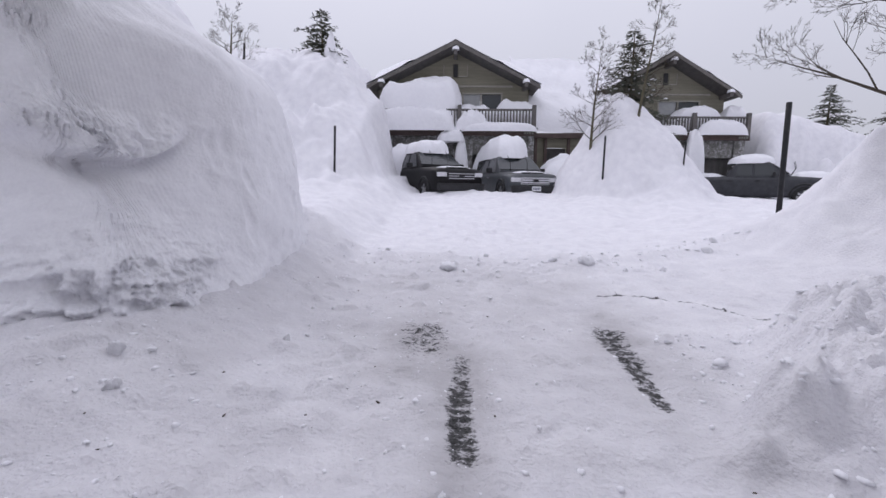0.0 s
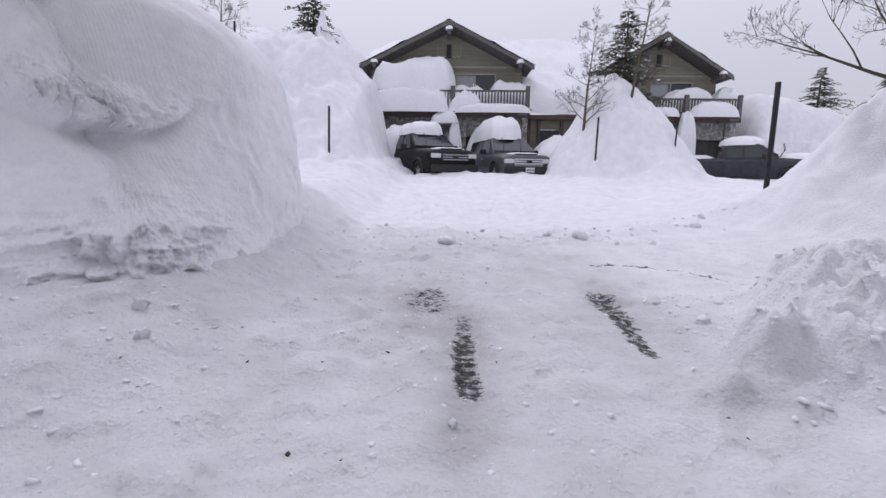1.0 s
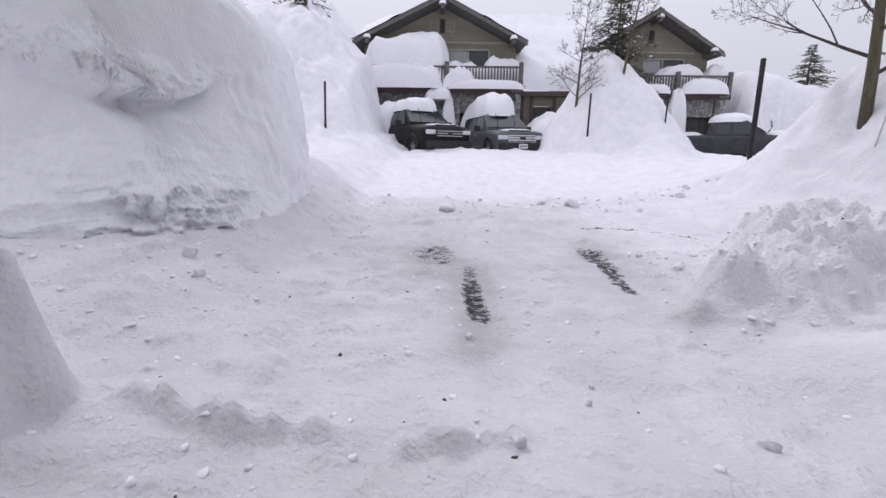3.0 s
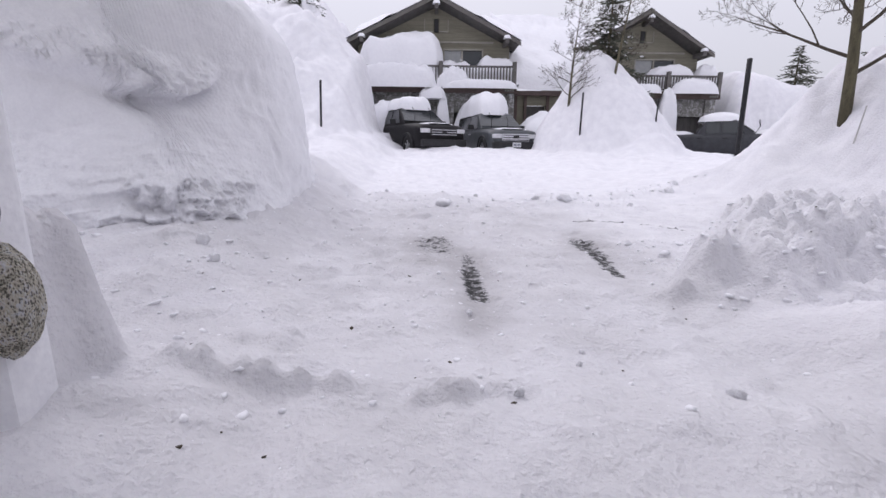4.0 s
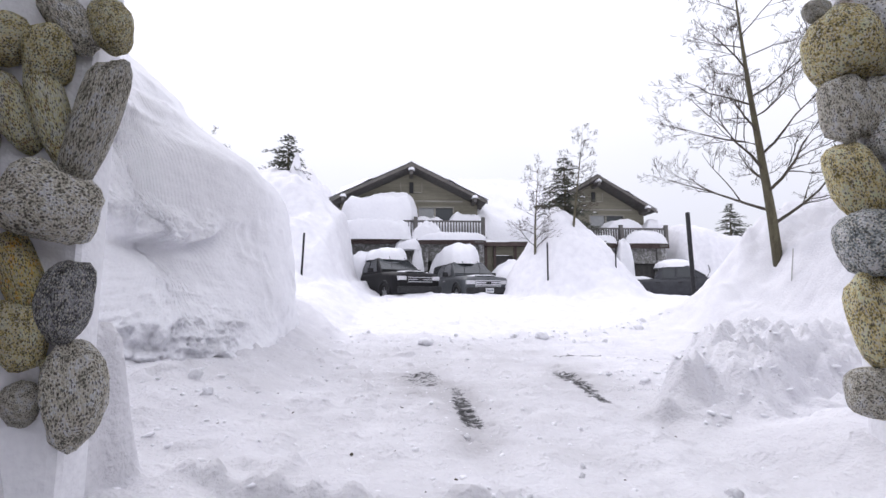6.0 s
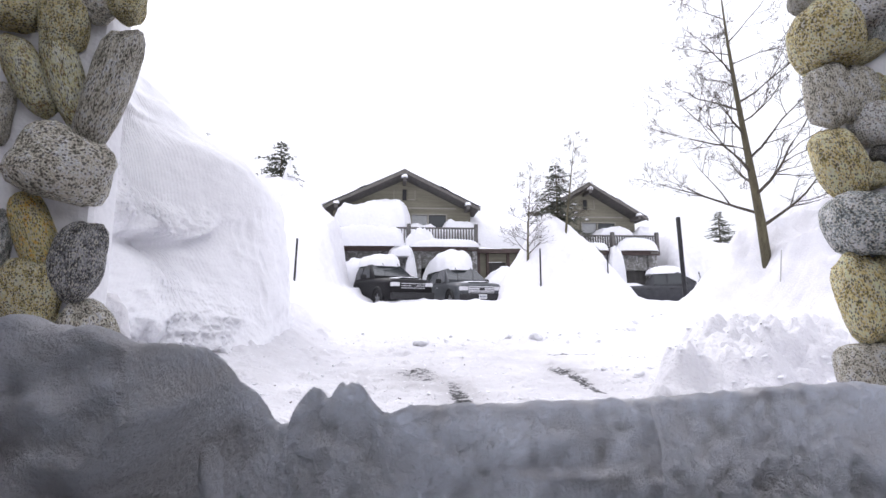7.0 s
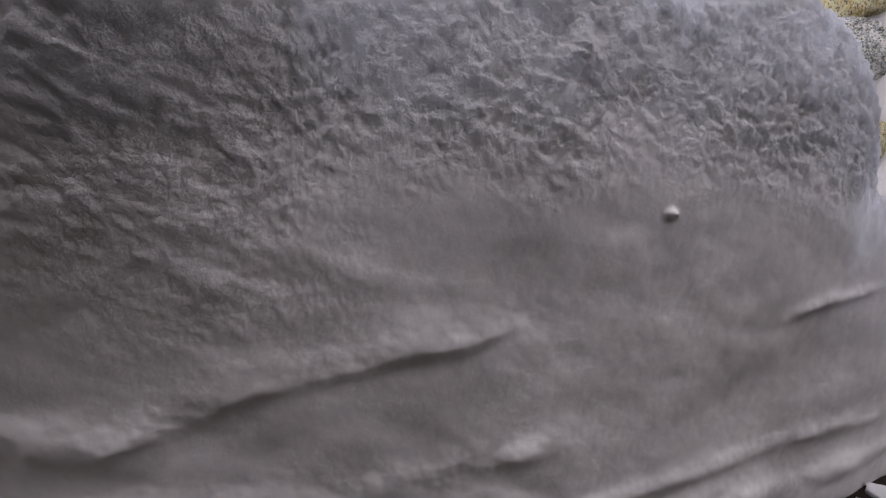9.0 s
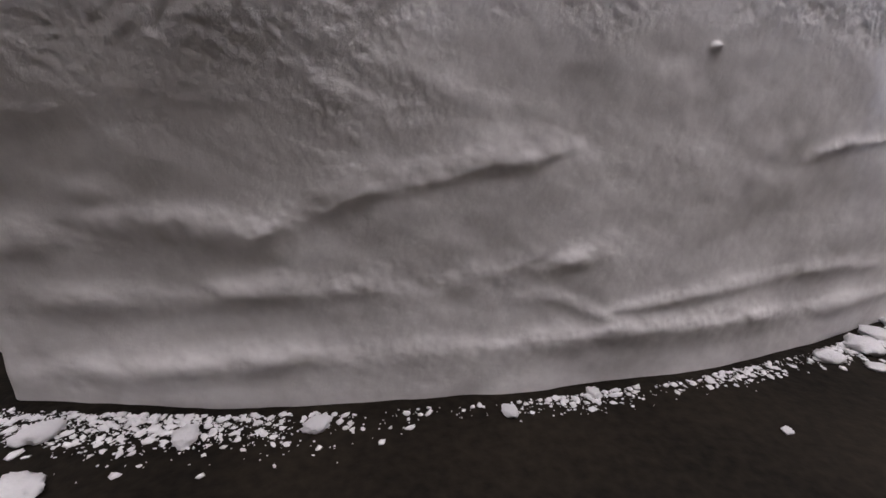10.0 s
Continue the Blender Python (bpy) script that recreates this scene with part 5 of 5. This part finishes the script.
for o in scene.objects:
    if o.name.startswith("snow_drift"):
        tagged(o, "rounded drift of snow against the house", "snow drift", "drifts by the house")


# ---- loose snow ----
def chunk_mesh(seed, rough=0.35):
    bm = bmesh.new()
    bmesh.ops.create_icosphere(bm, subdivisions=3, radius=1.0)
    for v in bm.verts:
        c = v.co.normalized()
        v.co = c * (1 + rough * noise.noise(c * 1.6 + Vector((seed * 2.3, 0, seed))) + 0.36 * noise.noise(c * 4.0 + Vector((0, seed, 1))) + 0.16 * noise.noise(c * 9 + Vector((seed, 0, 1))))
        v.co.z *= 0.7
    me = bpy.data.meshes.new("snow_chunk")
    bm.to_mesh(me)
    bm.free()
    me.polygons.foreach_set("use_smooth", [True] * len(me.polygons))
    me.materials.append(snow)
    return me


CHUNKS = [(-0.14, 4.25, 0.075), (1.40, 4.55, 0.09), (1.05, 4.62, 0.05), (0.30, 4.9, 0.035), (1.75, 4.3, 0.035), (2.2, 4.4, 0.035), (-1.60, 1.45, 0.035), (-1.42, 1.2, 0.03), (-1.05, 2.05, 0.03), (0.62, 0.05, 0.02),
          (-0.02, 0.05, 0.022), (-0.10, 0.80, 0.018), (3.1, 5.2, 0.06), (3.4, 5.6, 0.06), (-0.9, 5.0, 0.04), (0.23, 0.26, 0.013), (0.28, 0.38, 0.012)]
for k, (x, y, r) in enumerate(CHUNKS):
    ob = new("snow_chunk", chunk_mesh(k * 1.37 + 2))
    ob.matrix_world = Matrix.LocRotScale((x, y, ground_z(x, y) + r * 0.30), Euler((0.2 * k, 0.3 * k, k)), (r * 1.15, r, r * 0.95))
    tagged(ob, "lump of broken snow lying on the driveway", "snow chunk", "snow chunks")


def scatter(name, label, count, mat, seed, where, size, squash=0.7, parent=None):
    rnd = random.Random(seed)
    verts, faces = [], []
    base = bmesh.new()
    bmesh.ops.create_icosphere(base, subdivisions=1, radius=1.0)
    bv = [v.co.copy() for v in base.verts]
    bf = [[v.index for v in f.verts] for f in base.faces]
    base.free()
    for _ in range(count):
        x, y, z = where(rnd)
        r = size(rnd)
        q = Euler((rnd.uniform(0, 6), rnd.uniform(0, 6), rnd.uniform(0, 6))).to_matrix()
        o = len(verts)
        s = Vector((rnd.uniform(0.7, 1.4), rnd.uniform(0.7, 1.4), rnd.uniform(0.6, 1.0)))
        for v in bv:
            p = q @ Vector((v.x * s.x, v.y * s.y, v.z * s.z)) * r * rnd.uniform(0.55, 1.3)
            verts.append((x + p.x, y + p.y, z + p.z * squash + r * 0.05))
        faces += [[o + i for i in f] for f in bf]
    me = bpy.data.meshes.new(name)
    me.from_pydata(verts, [], faces)
    me.polygons.foreach_set("use_smooth", [True] * len(me.polygons))
    me.materials.append(mat)
    return tagged(new(name, me), label, "snow crumbs", kind="stuff")


def drive_spot(rnd):
    x = rnd.gauss(-0.9, 0.9) if rnd.random() < 0.65 else rnd.uniform(-1.5, 2.4)
    y = rnd.uniform(-0.3, 4.8)
    x = min(max(x, -2.4), 2.6)
    return x, y, ground_z(x, y)


def windrow_spot(rnd):
    x = rnd.uniform(-1.4, 3.8)
    y = 4.6 + 0.22 * min(abs(x - 0.4), 3) ** 1.5 + rnd.gauss(0, 0.28)
    return x, y, ground_z(x, y)


def foot_spot(rnd):
    x = rnd.uniform(-2.9, -1.3)
    y = rnd.uniform(0.5, 1.75)
    return x, y, ground_z(x, y)


scatter("snow_crumbs", "scattered crumbs of snow on the driveway", 2400, snow, 1, drive_spot, lambda r: 0.003 + 0.017 * r.random() ** 9, 0.6)
scatter("snow_crumbs", "broken lumps along the ploughed edge", 380, snow, 2, windrow_spot, lambda r: 0.008 + 0.035 * r.random() ** 4, 0.6)


def berm_spot(rnd):
    x, y = rnd.uniform(1.15, 2.9), rnd.uniform(0.85, 2.4)
    return x, y, ground_z(x, y)


scatter("snow_crumbs", "broken crusts of snow on the ploughed berm", 420, snow, 6, berm_spot, lambda r: 0.006 + 0.03 * r.random() ** 4, 0.6)
scatter("snow_crumbs", "crumbled snow at the foot of the bank", 280, snow, 3, foot_spot, lambda r: 0.004 + 0.022 * r.random() ** 5, 0.55)


def floor_spot(rnd):
    x, lane = rnd.choice((rnd.gauss(-0.22, 0.05), rnd.gauss(0.02, 0.05), rnd.uniform(-0.9, 0.6))), abs(rnd.gauss(0, 0.016))
    pick = rnd.random()
    if pick < 0.40:
        x, lane = rnd.gauss(0.34, 0.075), abs(rnd.gauss(0, 0.022))
    elif pick < 0.78:
        x, lane = rnd.gauss(-0.76, 0.11), abs(rnd.gauss(0.01, 0.028))
    return x, float(face_foot(x)) - 0.018 - lane, FLOOR_Z


scatter("snow_crumbs", "crumbs of snow along the foot of the cut face", 3800, snow, 4, floor_spot, lambda r: 0.0009 + 0.0055 * r.random() ** 5, 0.5)
scatter("debris", "dark bits of bark and grit on the snow", 75, twig_mat, 5, drive_spot, lambda r: 0.004 + 0.007 * r.random(), 0.5)
FLOOR_CHUNKS = [(0.20, -1.00, 0.018), (0.29, -0.97, 0.024), (0.36, -0.93, 0.02), (0.25, -1.03, 0.012), (-0.56, -1.125, 0.013), (-0.33, -1.11, 0.010), (-0.82, -1.21, 0.018), (-0.006, -1.157, 0.006), (-0.70, -1.14, 0.013), (0.44, -0.89, 0.018), (-0.86, -1.13, 0.017), (-0.21, -1.075, 0.009), (-0.92, -1.17, 0.02)]
for k, (x, y, r) in enumerate(FLOOR_CHUNKS):
    ob = new("snow_chunk", chunk_mesh(k * 2.11 + 31, 0.3))
    ob.matrix_world = Matrix.LocRotScale((x, y, FLOOR_Z + r * 0.25), Euler((0, 0, k)), (r * 1.3, r, r * 0.7))
    tagged(ob, "small lump of snow on the wet asphalt floor", "snow chunk", "snow chunks on the floor")
